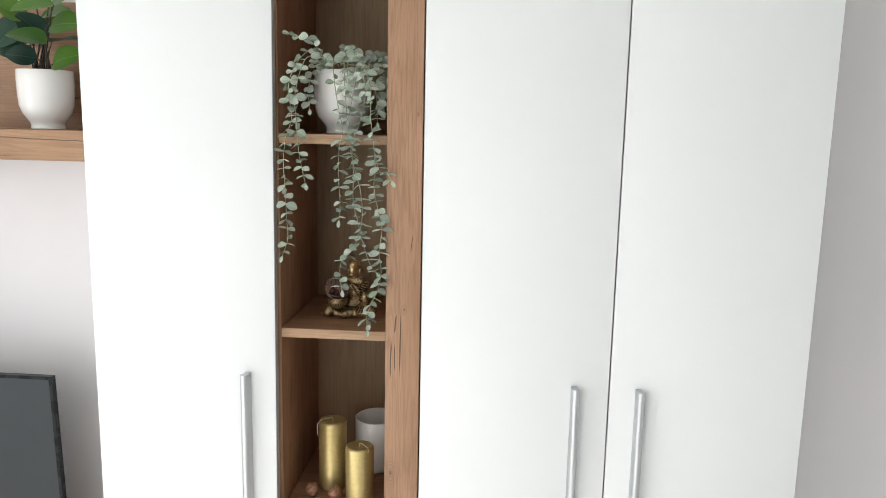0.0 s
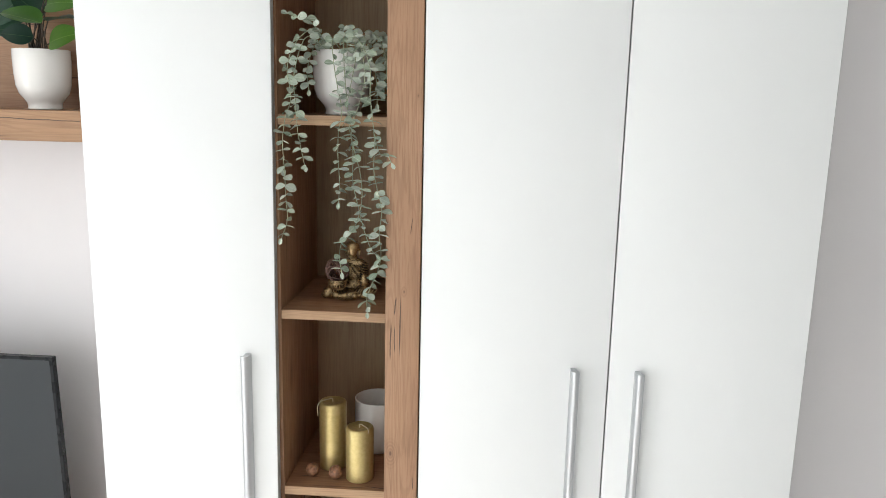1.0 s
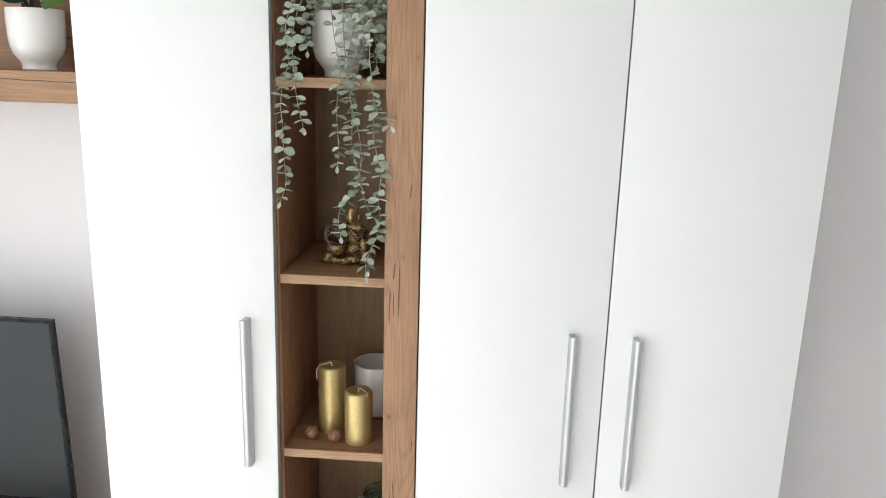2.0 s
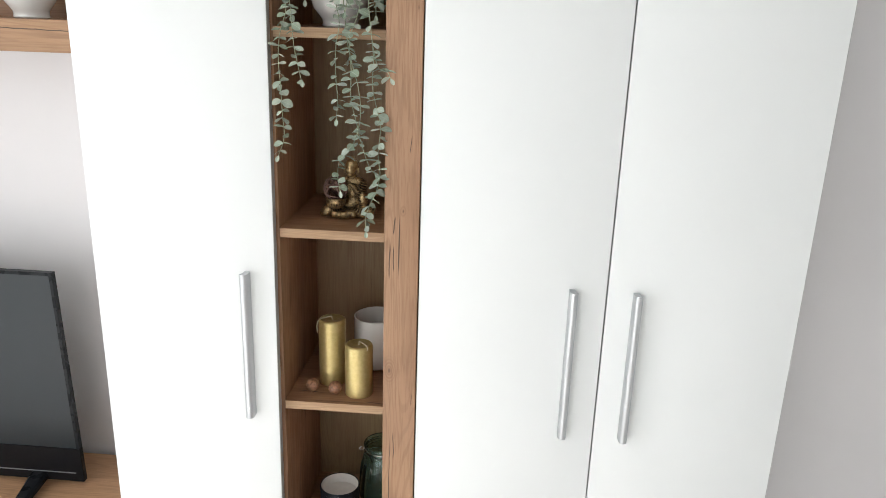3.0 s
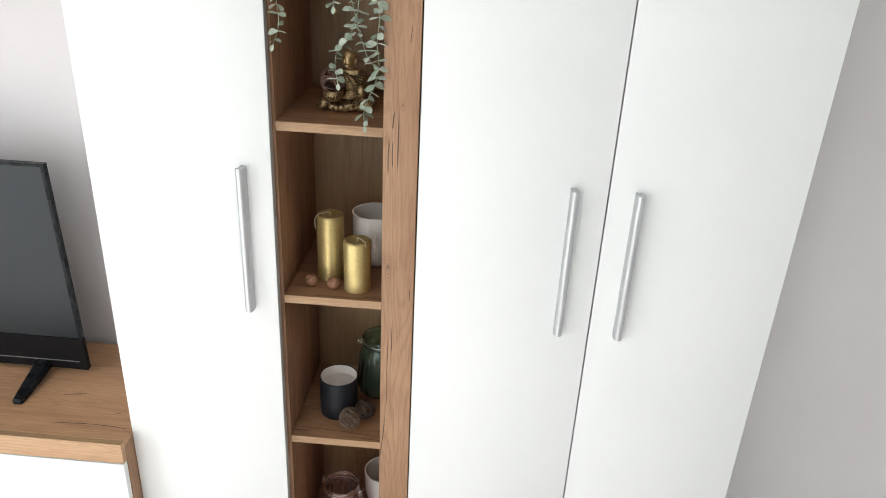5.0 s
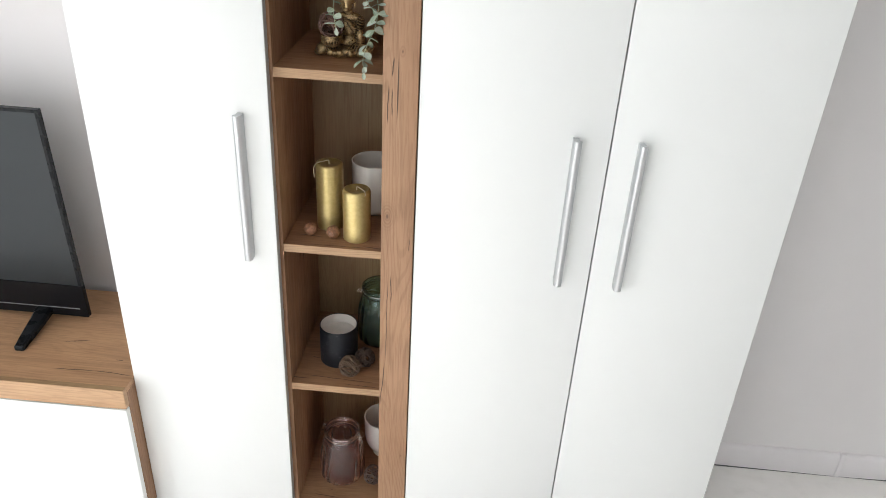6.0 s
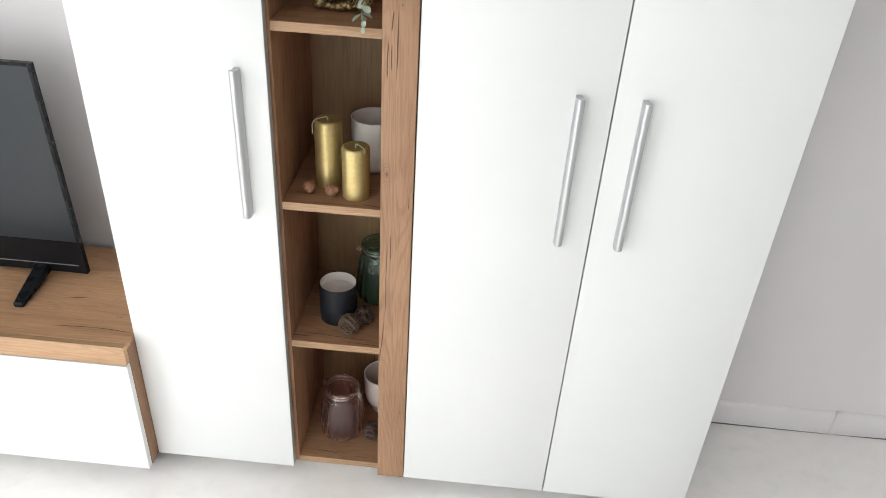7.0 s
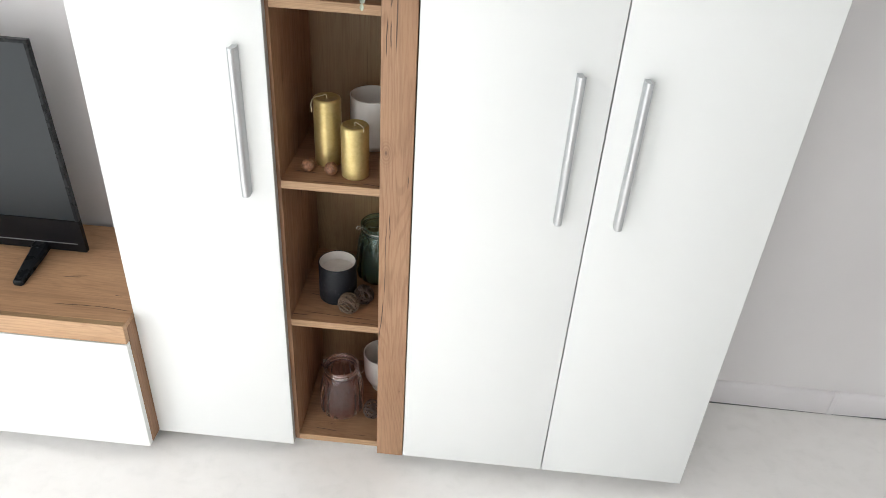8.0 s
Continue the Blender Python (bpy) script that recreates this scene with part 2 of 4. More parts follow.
# ---- mesh helpers ----


def thing(name, x, y, z, label, category, group=""):
    ob = new(name)
    ob.location = (x, y, z)
    ob.empty_display_size = 0.05
    return tagged(ob, label, category, group)


def origin(ob):
    at = Vector(ob.location)
    while ob.parent:
        ob = ob.parent
        at += ob.location
    return at


def to_mesh(name, bm, material, shift=(0, 0, 0), smooth=False):
    bmesh.ops.translate(bm, verts=bm.verts, vec=-Vector(shift))
    bmesh.ops.recalc_face_normals(bm, faces=bm.faces)
    data = bpy.data.meshes.new(name)
    bm.to_mesh(data)
    bm.free()
    data.materials.append(material)
    if smooth:
        for p in data.polygons:
            p.use_smooth = True
        if smooth is not True:
            data.set_sharp_from_angle(angle=radians(smooth))
    return data


def part(name, bm, material, parent, label="", smooth=False):
    """Links a bmesh, given in world metres, as one mesh under a thing or a part."""
    ob = new(name, to_mesh(name, bm, material, origin(parent), smooth))
    ob.parent = parent
    return tagged(ob, label)


def setting(name, bm, material, label, category, smooth=False):
    return tagged(new(name, to_mesh(name, bm, material, (0, 0, 0), smooth)), label, category, kind="structure")


def box(x0, x1, y0, y1, z0, z1, bevel=0.0015, bm=None, segments=2):
    bm2 = bmesh.new()
    m = Matrix.LocRotScale(((x0 + x1) / 2, (y0 + y1) / 2, (z0 + z1) / 2), None, (x1 - x0, y1 - y0, z1 - z0))
    bmesh.ops.create_cube(bm2, size=1, matrix=m)
    if bevel:
        bmesh.ops.bevel(bm2, geom=bm2.edges[:], offset=bevel, segments=segments, profile=0.5, affect="EDGES")
    if bm is None:
        return bm2
    join(bm, bm2)
    return bm


def join(bm, other):
    data = bpy.data.meshes.new("join")
    other.to_mesh(data)
    other.free()
    bm.from_mesh(data)
    bpy.data.meshes.remove(data)


def lathe(profile, x, y, z, steps=48, wave=None, bm=None):
    """Turns (radius, height) pairs round an upright axis. wave(angle, height) scales the radius."""
    bm = bm or bmesh.new()
    rings = []
    for r, h in profile:
        if r < 1e-5:
            rings.append([bm.verts.new((x, y, z + h))])
            continue
        ring = []
        for k in range(steps):
            a = 2 * math.pi * k / steps
            q = r * (wave(a, h) if wave else 1.0)
            ring.append(bm.verts.new((x + q * math.cos(a), y + q * math.sin(a), z + h)))
        rings.append(ring)
    for lo, hi in zip(rings, rings[1:]):
        for k in range(steps):
            j = (k + 1) % steps
            if len(lo) == 1 and len(hi) == 1:
                continue
            if len(lo) == 1:
                bm.faces.new((lo[0], hi[k], hi[j]))
            elif len(hi) == 1:
                bm.faces.new((lo[k], lo[j], hi[0]))
            else:
                bm.faces.new((lo[k], lo[j], hi[j], hi[k]))
    return bm


def smooth_path(points, steps):
    """A Catmull-Rom line through the points."""
    pts = [Vector(p) for p in points]
    pts = [pts[0] * 2 - pts[1], *pts, pts[-1] * 2 - pts[-2]]
    out = []
    for a, b, c, d in zip(pts, pts[1:], pts[2:], pts[3:]):
        for k in range(steps):
            t = k / steps
            out.append(0.5 * (2 * b + (c - a) * t + (2 * a - 5 * b + 4 * c - d) * t * t + (3 * b - a - 3 * c + d) * t**3))
    return out + [pts[-2]]


def tube(points, radius, sides=6, tip=1.0, bm=None, closed=False):
    """A round tube along the points, tapering to tip times its radius."""
    bm = bm or bmesh.new()
    count, rings = len(points), []
    normal = None
    for k, p in enumerate(points):
        before, after = points[k - 1 if k or closed else 0], points[(k + 1) % count if k + 1 < count or closed else k]
        way = (after - before).normalized()
        if normal is None:
            normal = way.orthogonal().normalized()
        normal = (normal - way * normal.dot(way)).normalized()
        side = way.cross(normal)
        r = radius * (1 + (tip - 1) * k / max(1, count - 1))
        rings.append([bm.verts.new(p + r * (math.cos(a) * normal + math.sin(a) * side)) for a in (2 * math.pi * i / sides for i in range(sides))])
    pairs = list(zip(rings, rings[1:])) + ([(rings[-1], rings[0])] if closed else [])
    for lo, hi in pairs:
        for i in range(sides):
            bm.faces.new((lo[i], lo[(i + 1) % sides], hi[(i + 1) % sides], hi[i]))
    if not closed:
        bm.faces.new(rings[0][::-1])
        bm.faces.new(rings[-1])
    return bm


def ball(bm, center, radii, turn=(0, 0, 0), u=20, v=12):
    m = Matrix.LocRotScale(center, Euler([radians(a) for a in turn]), radii)
    bmesh.ops.create_uvsphere(bm, u_segments=u, v_segments=v, radius=1, matrix=m)


def prism(outline, z0, z1, bm=None):
    """An upright prism over an outline of (x, y)."""
    bm = bm or bmesh.new()
    lo, hi = [bm.verts.new((x, y, z0)) for x, y in outline], [bm.verts.new((x, y, z1)) for x, y in outline]
    bm.faces.new(lo[::-1])
    bm.faces.new(hi)
    for i in range(len(lo)):
        j = (i + 1) % len(lo)
        bm.faces.new((lo[i], lo[j], hi[j], hi[i]))
    return bm


# ---- the room ----
T = 0.15
setting("floor", box(ROOM_L - T, ROOM_R + T, ROOM_F - T, ROOM_B + T, -0.1, 0, 0), STONE, "pale grey mottled stone-look floor", "floor")
setting("ceiling", box(ROOM_L - T, ROOM_R + T, ROOM_F - T, ROOM_B + T, ROOM_H, ROOM_H + 0.12, 0), CEIL, "plain white painted ceiling", "ceiling")
setting("wall_back", box(ROOM_L - T, ROOM_R + T, ROOM_B, ROOM_B + T, 0, ROOM_H, 0), PAINT, "off-white painted wall behind the furniture", "wall")
# unseen wall, set close to throw light back on the right doors
setting("wall_right", box(ROOM_R, ROOM_R + T, ROOM_F, ROOM_B, 0, ROOM_H, 0), BOUNCE_WHITE, "unseen off-white side wall added to bounce light", "wall")


def window_wall(name, window, label, a0, a1, lo, hi, put):
    """A wall with a tall window. put(a, b, c, d, z0, z1) makes a box from a to b along the wall and c to d outwards."""
    bm = put(lo, hi, 0, T, 0, WIN_Z0, 0)
    for box4 in ((lo, hi, WIN_Z1, ROOM_H), (lo, a0, WIN_Z0, WIN_Z1), (a1, hi, WIN_Z0, WIN_Z1)):
        put(box4[0], box4[1], 0, T, box4[2], box4[3], 0, bm)
    setting(name, bm, BOUNCE_WHITE, label, "wall")
    win = tagged(new(window), "white framed tall window letting in daylight", "window", kind="structure")
    mid = (a0 + a1) / 2
    bm = put(a0, a1, 0.08, 0.13, WIN_Z0, WIN_Z0 + 0.05, 0.004)
    put(a0, a1, 0.08, 0.13, WIN_Z1 - 0.05, WIN_Z1, 0.004, bm)
    for a in (a0, mid - 0.025, a1 - 0.05):
        put(a, a + 0.05, 0.08, 0.13, WIN_Z0 + 0.05, WIN_Z1 - 0.05, 0.004, bm)
    part("window_frame", bm, SKIRT, win)
    for a, b in ((a0 + 0.05, mid - 0.025), (mid + 0.025, a1 - 0.05)):
        pane = part("pane", put(a, b, 0.10, 0.106, WIN_Z0 + 0.05, WIN_Z1 - 0.05, 0), PANE, win)
        pane.visible_shadow = False


window_wall("wall_left", "window_1", "off-white painted side wall with a tall window", WIN_Y0, WIN_Y1, ROOM_F, ROOM_B,
            lambda a, b, c, d, z0, z1, bev, bm=None: box(ROOM_L - d, ROOM_L - c, a, b, z0, z1, bev, bm))
window_wall("wall_front", "window_2", "off-white painted wall with a tall window", WIN_X0, WIN_X1, ROOM_L - T, ROOM_R + T,
            lambda a, b, c, d, z0, z1, bev, bm=None: box(a, b, ROOM_F - d, ROOM_F - c, z0, z1, bev, bm))


JOINT = 1.362


def skirting(x0, x1, name):
    """A hollow plastic skirting board with a rounded top and a small lip."""
    y, bm, ends = ROOM_B, bmesh.new(), []
    for k in range(13):
        x = x0 + (x1 - x0) * k / 12
        # the board dips to the floor at its joint and stands off it elsewhere
        gap = 0.0015 + 0.0055 * min(1.0, abs(x - JOINT) / 0.22) * (0.75 + 0.25 * math.sin(9 * x))
        side = [(y, gap), (y - 0.012, gap), (y - 0.0135, gap + 0.003), (y - 0.0135, 0.076), (y - 0.011, 0.086), (y - 0.006, 0.092), (y, 0.094)]
        ends.append([bm.verts.new((x, p, q)) for p, q in side])
    bm.faces.new(ends[0])
    bm.faces.new(ends[-1][::-1])
    for lo, hi in zip(ends, ends[1:]):
        for i in range(7):
            j = (i + 1) % 7
            bm.faces.new((lo[i], lo[j], hi[j], hi[i]))
    return setting(name, bm, SKIRT, "white plastic skirting board along the wall", "baseboard", 35)


skirting(ROOM_L, 0.6, "baseboard")
skirting(0.6, JOINT - 0.001, "baseboard")
skirting(JOINT + 0.001, ROOM_R, "baseboard")
joint = box(JOINT - 0.010, JOINT + 0.010, ROOM_B - 0.0160, ROOM_B, 0.0, 0.0965, 0.0045, segments=4)
setting("trim", joint, SKIRT, "white joint cover on the skirting board", "trim", 35)

# added dark filler that stands in for shade in the gap below
setting("trim", box(0.6, ROOM_R, ROOM_B - 0.0115, ROOM_B, 0.0, 0.0112, 0), SHADED_INSIDE, "dark strip painted as shade in the gap under the skirting board", "trim")

# ---- the wardrobes and the open shelves ----
TOP, FOOT, DEEP = 2.17, 0.045, 0.375
HANDLE = [(0.0215, 0.0), (0.0215, -0.0150), (0.0212, -0.0185), (0.0202, -0.0215), (0.0185, -0.0240), (0.0160, -0.0259), (0.0130, -0.0271), (0.0098, -0.0274), (0.0066, -0.0268),
          (0.0036, -0.0253), (0.0012, -0.0230), (0.0, -0.0205), (0.0004, -0.0196), (0.0026, -0.0190), (0.0050, -0.0165), (0.0062, -0.0120), (0.0066, 0.0)]


def door(parent, x0, x1, handle_x, slant=0.0):
    def cut(bm):
        """The free edge of the slim door runs a little out of true."""
        for v in bm.verts:
            if v.co.x > x1 - 0.01:
                v.co.x += slant * (v.co.z - FOOT) / TOP
        return bm

    panel = part("door", cut(box(x0, x1, 0.0, 0.021, FOOT, TOP - 0.004, 0.0012)), WHITE, parent, "smooth white door panel", 40)
    # the handles of the pair of doors turn their lips the other way
    outline = [(handle_x + 0.001 + (0.0215 - a) * 0.83, b) for a, b in HANDLE] if handle_x > 0 else [(handle_x + 0.001 + a * 0.84, b) for a, b in HANDLE]
    bm = prism(outline, 0.886, 1.2325)
    # a thin grey strip stands in for shade on the door's free edge
    part("edge_band", cut(box(x1 - 0.0002, x1 + 0.0008, 0.0012, 0.0205, FOOT + 0.001, TOP - 0.005, 0)), SHADED_EDGE, panel)
    part("handle", bm, ALU, panel, "long brushed aluminium pull handle", 40)


def carcass(parent, x0, x1, divider=None):
    for a in (x0, x1 - 0.018):
        # the sides next to the shelves are coloured dark, as shade in the gaps
        part("side_panel", box(a, a + 0.018, 0.0245, DEEP, FOOT, TOP), SHADED_INSIDE if abs(a) < 0.35 else WHITE, parent)
    part("top_panel", box(x0 + 0.018, x1 - 0.018, 0.0245, DEEP, TOP - 0.018, TOP), WHITE, parent)
    part("bottom_panel", box(x0 + 0.018, x1 - 0.018, 0.0245, DEEP, FOOT + 0.003, FOOT + 0.021), SHADED_INSIDE, parent)
    part("back_panel", box(x0 + 0.018, x1 - 0.018, DEEP - 0.008, DEEP, FOOT + 0.021, TOP - 0.018, 0), SHADED_INSIDE, parent)
    if divider:
        part("divider", box(divider - 0.009, divider + 0.009, 0.0245, DEEP - 0.008, FOOT + 0.021, TOP - 0.018), SHADED_INSIDE, parent)
    for x in (x0 + 0.04, x1 - 0.04):
        for y in (0.07, DEEP - 0.05):
            part("leg", lathe([(0, 0), (0.022, 0), (0.02, 0.012), (0.014, 0.02), (0.014, FOOT + 0.003), (0, FOOT + 0.003)], x, y, 0, 20), BLACK, parent, smooth=40)
    part("plinth", box(x0 + 0.02, x1 - 0.02, 0.06, 0.075, 0.0, FOOT + 0.003), WHITE, parent)


def wardrobes():
    slim = thing("wardrobe", -0.5185, 0.19, 0, "tall narrow white wardrobe with one closed door", "wardrobe")
    carcass(slim, -0.718, -0.3255)
    door(slim, -0.718, -0.3195, -0.3875, 0.0085)
    wide = thing("wardrobe", 0.40, 0.19, 0, "tall wide white wardrobe with two closed doors", "wardrobe")
    carcass(wide, 0.0015, 0.80, 0.40)
    door(wide, 0.0008, 0.3981, 0.3190)
    door(wide, 0.4014, 0.7990, 0.4530)


wardrobes()

NICHE_L, NICHE_R, NICHE_BACK = -0.3075, -0.057, 0.358
SHELVES = [1.746, 1.327, 0.9105, 0.4980, 0.0648]
unit = Vector((-0.163, 0.19, 0))
PX = -unit.x
POST = oak("oak_post", 2, 0,
           cracks=[(1.330, 1.374, -0.0555 + PX, 0.0014, -0.052 + PX), (1.228, 1.318, -0.0645 + PX, 0.0013, -0.063 + PX), (1.246, 1.312, -0.0545 + PX, 0.0012, -0.0565 + PX),
                   (0.460, 0.62, -0.0745 + PX, 0.0012, -0.0615 + PX), (0.60, 0.865, -0.0618 + PX, 0.0009, -0.0585 + PX), (0.785, 0.866, -0.050 + PX, 0.0011, -0.0515 + PX),
                   (1.505, 1.545, -0.024 + PX, 0.0008, -0.020 + PX), (0.93, 0.965, -0.012 + PX, 0.0009, -0.011 + PX)],
           knots=[(1.384, -0.036 + PX, 0.0036), (1.016, -0.062 + PX, 0.0100), (1.79, -0.012 + PX, 0.0022), (0.30, -0.016 + PX, 0.0026)],
           light=(0.395, 0.228, 0.135), dark=(0.325, 0.178, 0.099), grain=0.8)


SHELF_DECOR = [OAK_X, OAK_X,
               oak("oak_shelf_cracked", 0, 1, cracks=[(0.035, 0.10, -0.148, 0.0016, -0.156), (-0.13, -0.06, -0.112, 0.0013, -0.118), (-0.09, 0.06, -0.158, 0.0010, -0.154)], light=(0.37, 0.20, 0.11), dark=(0.25, 0.125, 0.066)),
               oak("oak_shelf_split", 0, 1, cracks=[(-0.135, 0.085, -0.128, 0.0011, -0.140), (-0.02, 0.10, -0.152, 0.0009, -0.158), (-0.12, -0.07, -0.05, 0.0012, -0.06)], light=(0.40, 0.215, 0.115), dark=(0.27, 0.135, 0.07)),
               oak("oak_shelf_low", 0, 1, cracks=[(-0.11, -0.03, -0.135, 0.0012, -0.142)], knots=[(-0.06, -0.115, 0.004)])]


def open_shelves():
    book = thing("shelf_unit", *unit, "tall narrow open shelf unit in gold oak decor", "shelf unit")
    part("side_panel", box(-0.3250, NICHE_L, 0.0240, DEEP, FOOT, TOP), OAK_ZY, book)
    part("side_panel", box(NICHE_R, NICHE_R + 0.018, 0.0185, DEEP, FOOT, TOP), OAK_ZY, book)
    part("post", box(-0.0755, -0.0022, 0.0, 0.018, FOOT - 0.002, TOP, 0.0012), POST, book, "broad gold oak front post with knots and cracks")
    for z, decor in zip(SHELVES, SHELF_DECOR):
        shelf = part("shelf", box(NICHE_L, NICHE_R, 0.0250, NICHE_BACK, z - 0.0205, z, 0.001), decor, book)
        part("edge_band", box(NICHE_L + 0.0002, NICHE_R - 0.0002, 0.0240, 0.0252, z - 0.0203, z - 0.0002, 0.0003), OAK_EDGE, shelf, "paler oak edge band")
    part("top_panel", box(NICHE_L, NICHE_R, 0.0195, NICHE_BACK, TOP - 0.0185, TOP, 0.001), OAK_X, book)
    part("back_panel", box(NICHE_L, NICHE_R, NICHE_BACK, NICHE_BACK + 0.008, FOOT, TOP, 0), OAK_BACK, book)
    part("plinth", box(NICHE_L, NICHE_R, 0.07, 0.085, 0.0, FOOT + 0.002), WHITE, book)


open_shelves()

# ---- the media bench and the television ----
BENCH_L, BENCH_R, BENCH_Z, BENCH_Y = -2.45, -0.7195, 0.490, -0.060
BENCH_TOP = oak("oak_bench_top", 0, 1, cracks=[(0.645, 0.77, -0.157, 0.0015, -0.148), (0.745, 0.868, -0.148, 0.0014, -0.158), (0.615, 0.69, -0.042, 0.0015, -0.026), (0.790, 0.814, -0.099, 0.0012, -0.100), (0.20, 0.42, -0.12, 0.0014, -0.10)], knots=[(0.655, -0.034, 0.0045)],
                light=(0.53, 0.31, 0.172), dark=(0.42, 0.235, 0.125), grain=0.5)
BENCH_EDGE = oak("oak_bench_edge", 0, 2, light=(0.54, 0.34, 0.20), dark=(0.44, 0.26, 0.14), grain=0.5)
BENCH_BAND = oak("oak_bench_band", 0, 1, light=(0.36, 0.23, 0.12), dark=(0.30, 0.185, 0.095))


def media_bench():
    bench = thing("media_bench", (BENCH_L + BENCH_R) / 2, 0.16, 0, "low white bench with a gold oak top beside the wardrobe", "bench")
    part("top", box(BENCH_L, BENCH_R, BENCH_Y + 0.0185, 0.378, BENCH_Z - 0.018, BENCH_Z, 0.0008), BENCH_TOP, bench)
    front = part("front_edge", box(BENCH_L, BENCH_R, BENCH_Y, BENCH_Y + 0.018, BENCH_Z - 0.059, BENCH_Z, 0.0012), BENCH_EDGE, bench)
    part("edge_band", box(BENCH_L + 0.0012, BENCH_R - 0.0012, BENCH_Y + 0.0014, BENCH_Y + 0.0170, BENCH_Z - 0.0005, BENCH_Z + 0.0004, 0), BENCH_BAND, front)
    for x in (BENCH_L, BENCH_R - 0.018):
        part("side_panel", box(x, x + 0.018, BENCH_Y + 0.0185, 0.37, 0.045, BENCH_Z - 0.0182), OAK_ZY, bench)
    mid = (BENCH_L + BENCH_R) / 2
    for x0, x1 in ((BENCH_L + 0.002, mid - 0.0015), (mid + 0.0015, BENCH_R - 0.001)):
        part("drawer_front", box(x0, x1, BENCH_Y + 0.0, BENCH_Y + 0.018, 0.043, BENCH_Z - 0.0635, 0.0012), WHITE, bench, "smooth white drawer front")
    part("bottom_panel", box(BENCH_L + 0.018, BENCH_R - 0.018, -0.04, 0.37, 0.048, 0.066), SHADED_INSIDE, bench)
    part("back_panel", box(BENCH_L + 0.018, BENCH_R - 0.018, 0.36, 0.37, 0.066, BENCH_Z - 0.019, 0), SHADED_INSIDE, bench)
    part("plinth", box(BENCH_L + 0.03, BENCH_R - 0.03, -0.01, 0.005, 0.0, 0.048), WHITE, bench)


media_bench()

TV_R, TV_W, TV_B, TV_T, TV_Y = -0.940, 1.08, 0.508, 1.131, 0.20


def television():
    tv = thing("television", TV_R - TV_W / 2, TV_Y, BENCH_Z, "large flat black television switched off on the bench", "television")
    x0, x1 = TV_R - TV_W, TV_R

    def lean(bm):
        """The set leans forward a little."""
        for v in bm.verts:
            v.co.y -= (v.co.z - (TV_B + TV_T) / 2) * 0.045
        return bm

    bm = box(x0, x1, TV_Y, TV_Y + 0.016, TV_T - 0.009, TV_T, 0.0006)
    box(x1 - 0.009, x1, TV_Y, TV_Y + 0.016, TV_B + 0.105, TV_T - 0.009, 0.0006, bm)
    box(x0, x0 + 0.009, TV_Y, TV_Y + 0.016, TV_B + 0.105, TV_T - 0.009, 0.0006, bm)
    part("bezel", lean(bm), BLACK, tv, "slim black bezel")
    part("lower_bezel", lean(box(x0, x1, TV_Y, TV_Y + 0.016, TV_B, TV_B + 0.1048, 0.0008)), BEZEL, tv, "glossy black lower bezel")
    part("trim_line", lean(box(x0 + 0.02, x1 - 0.02, TV_Y - 0.0008, TV_Y + 0.0008, TV_B + 0.025, TV_B + 0.0285, 0.0008)), SILVER, tv, "thin silver line")
    part("screen", lean(box(x0 + 0.0092, x1 - 0.0092, TV_Y + 0.003, TV_Y + 0.012, TV_B + 0.105, TV_T - 0.0092, 0)), SCREEN, tv, "dark grey matt screen")
    part("housing", lean(box(x0 + 0.06, x1 - 0.06, TV_Y + 0.0155, TV_Y + 0.075, TV_B + 0.04, TV_T - 0.12, 0.02)), BLACK, tv)
    for s, x in ((1, TV_R - 0.127), (-1, x0 + 0.127)):
        bm = bmesh.new()
        for dy in (-1, 1):
            # one blade slopes to the front of the bench, one to its back
            rings = []
            for k, (out, up, half, thick) in enumerate(((0.153, 0.004, 0.009, 0.004), (0.149, 0.0075, 0.0140, 0.0075), (0.10, 0.016, 0.0175, 0.010), (0.045, 0.024, 0.0215, 0.010), (0.0, 0.034, 0.0255, 0.010))):
                cx, cy, cz = x + s * out * 0.04, TV_Y + 0.015 + dy * out, BENCH_Z + up
                rings.append([bm.verts.new((cx + half * a, cy, cz + thick * b)) for a, b in ((-1, -0.9), (1, -0.9), (1, 0.3), (0.7, 0.9), (-0.7, 0.9), (-1, 0.3))])
            for lo, hi in zip(rings, rings[1:]):
                for i in range(6):
                    bm.faces.new((lo[i], lo[(i + 1) % 6], hi[(i + 1) % 6], hi[i]))
            bm.faces.new(rings[0][::-1])
            bm.faces.new(rings[-1])
        low = min(v.co.z for v in bm.verts)
        bmesh.ops.translate(bm, verts=bm.verts, vec=(0, 0, BENCH_Z - low))
        part("foot", bm, BLACK, tv, "black splayed foot", 30)


television()

# ---- the wall shelf and its plant ----
SHELF_Y, SHELF_Z = 0.185, 1.739
SHELF_EDGE = oak("oak_shelf_edge", 0, 2, cracks=[(0.40, 0.80, 0.058, 0.0013, 0.045)], light=(0.45, 0.26, 0.145), dark=(0.33, 0.18, 0.09))
SHELF_BACK = oak("oak_shelf_back", 0, 2, cracks=[(0.42, 0.66, 0.158, 0.0016, 0.150), (0.64, 0.80, 0.128, 0.0014, 0.124)], light=(0.36, 0.20, 0.115), dark=(0.25, 0.13, 0.07))


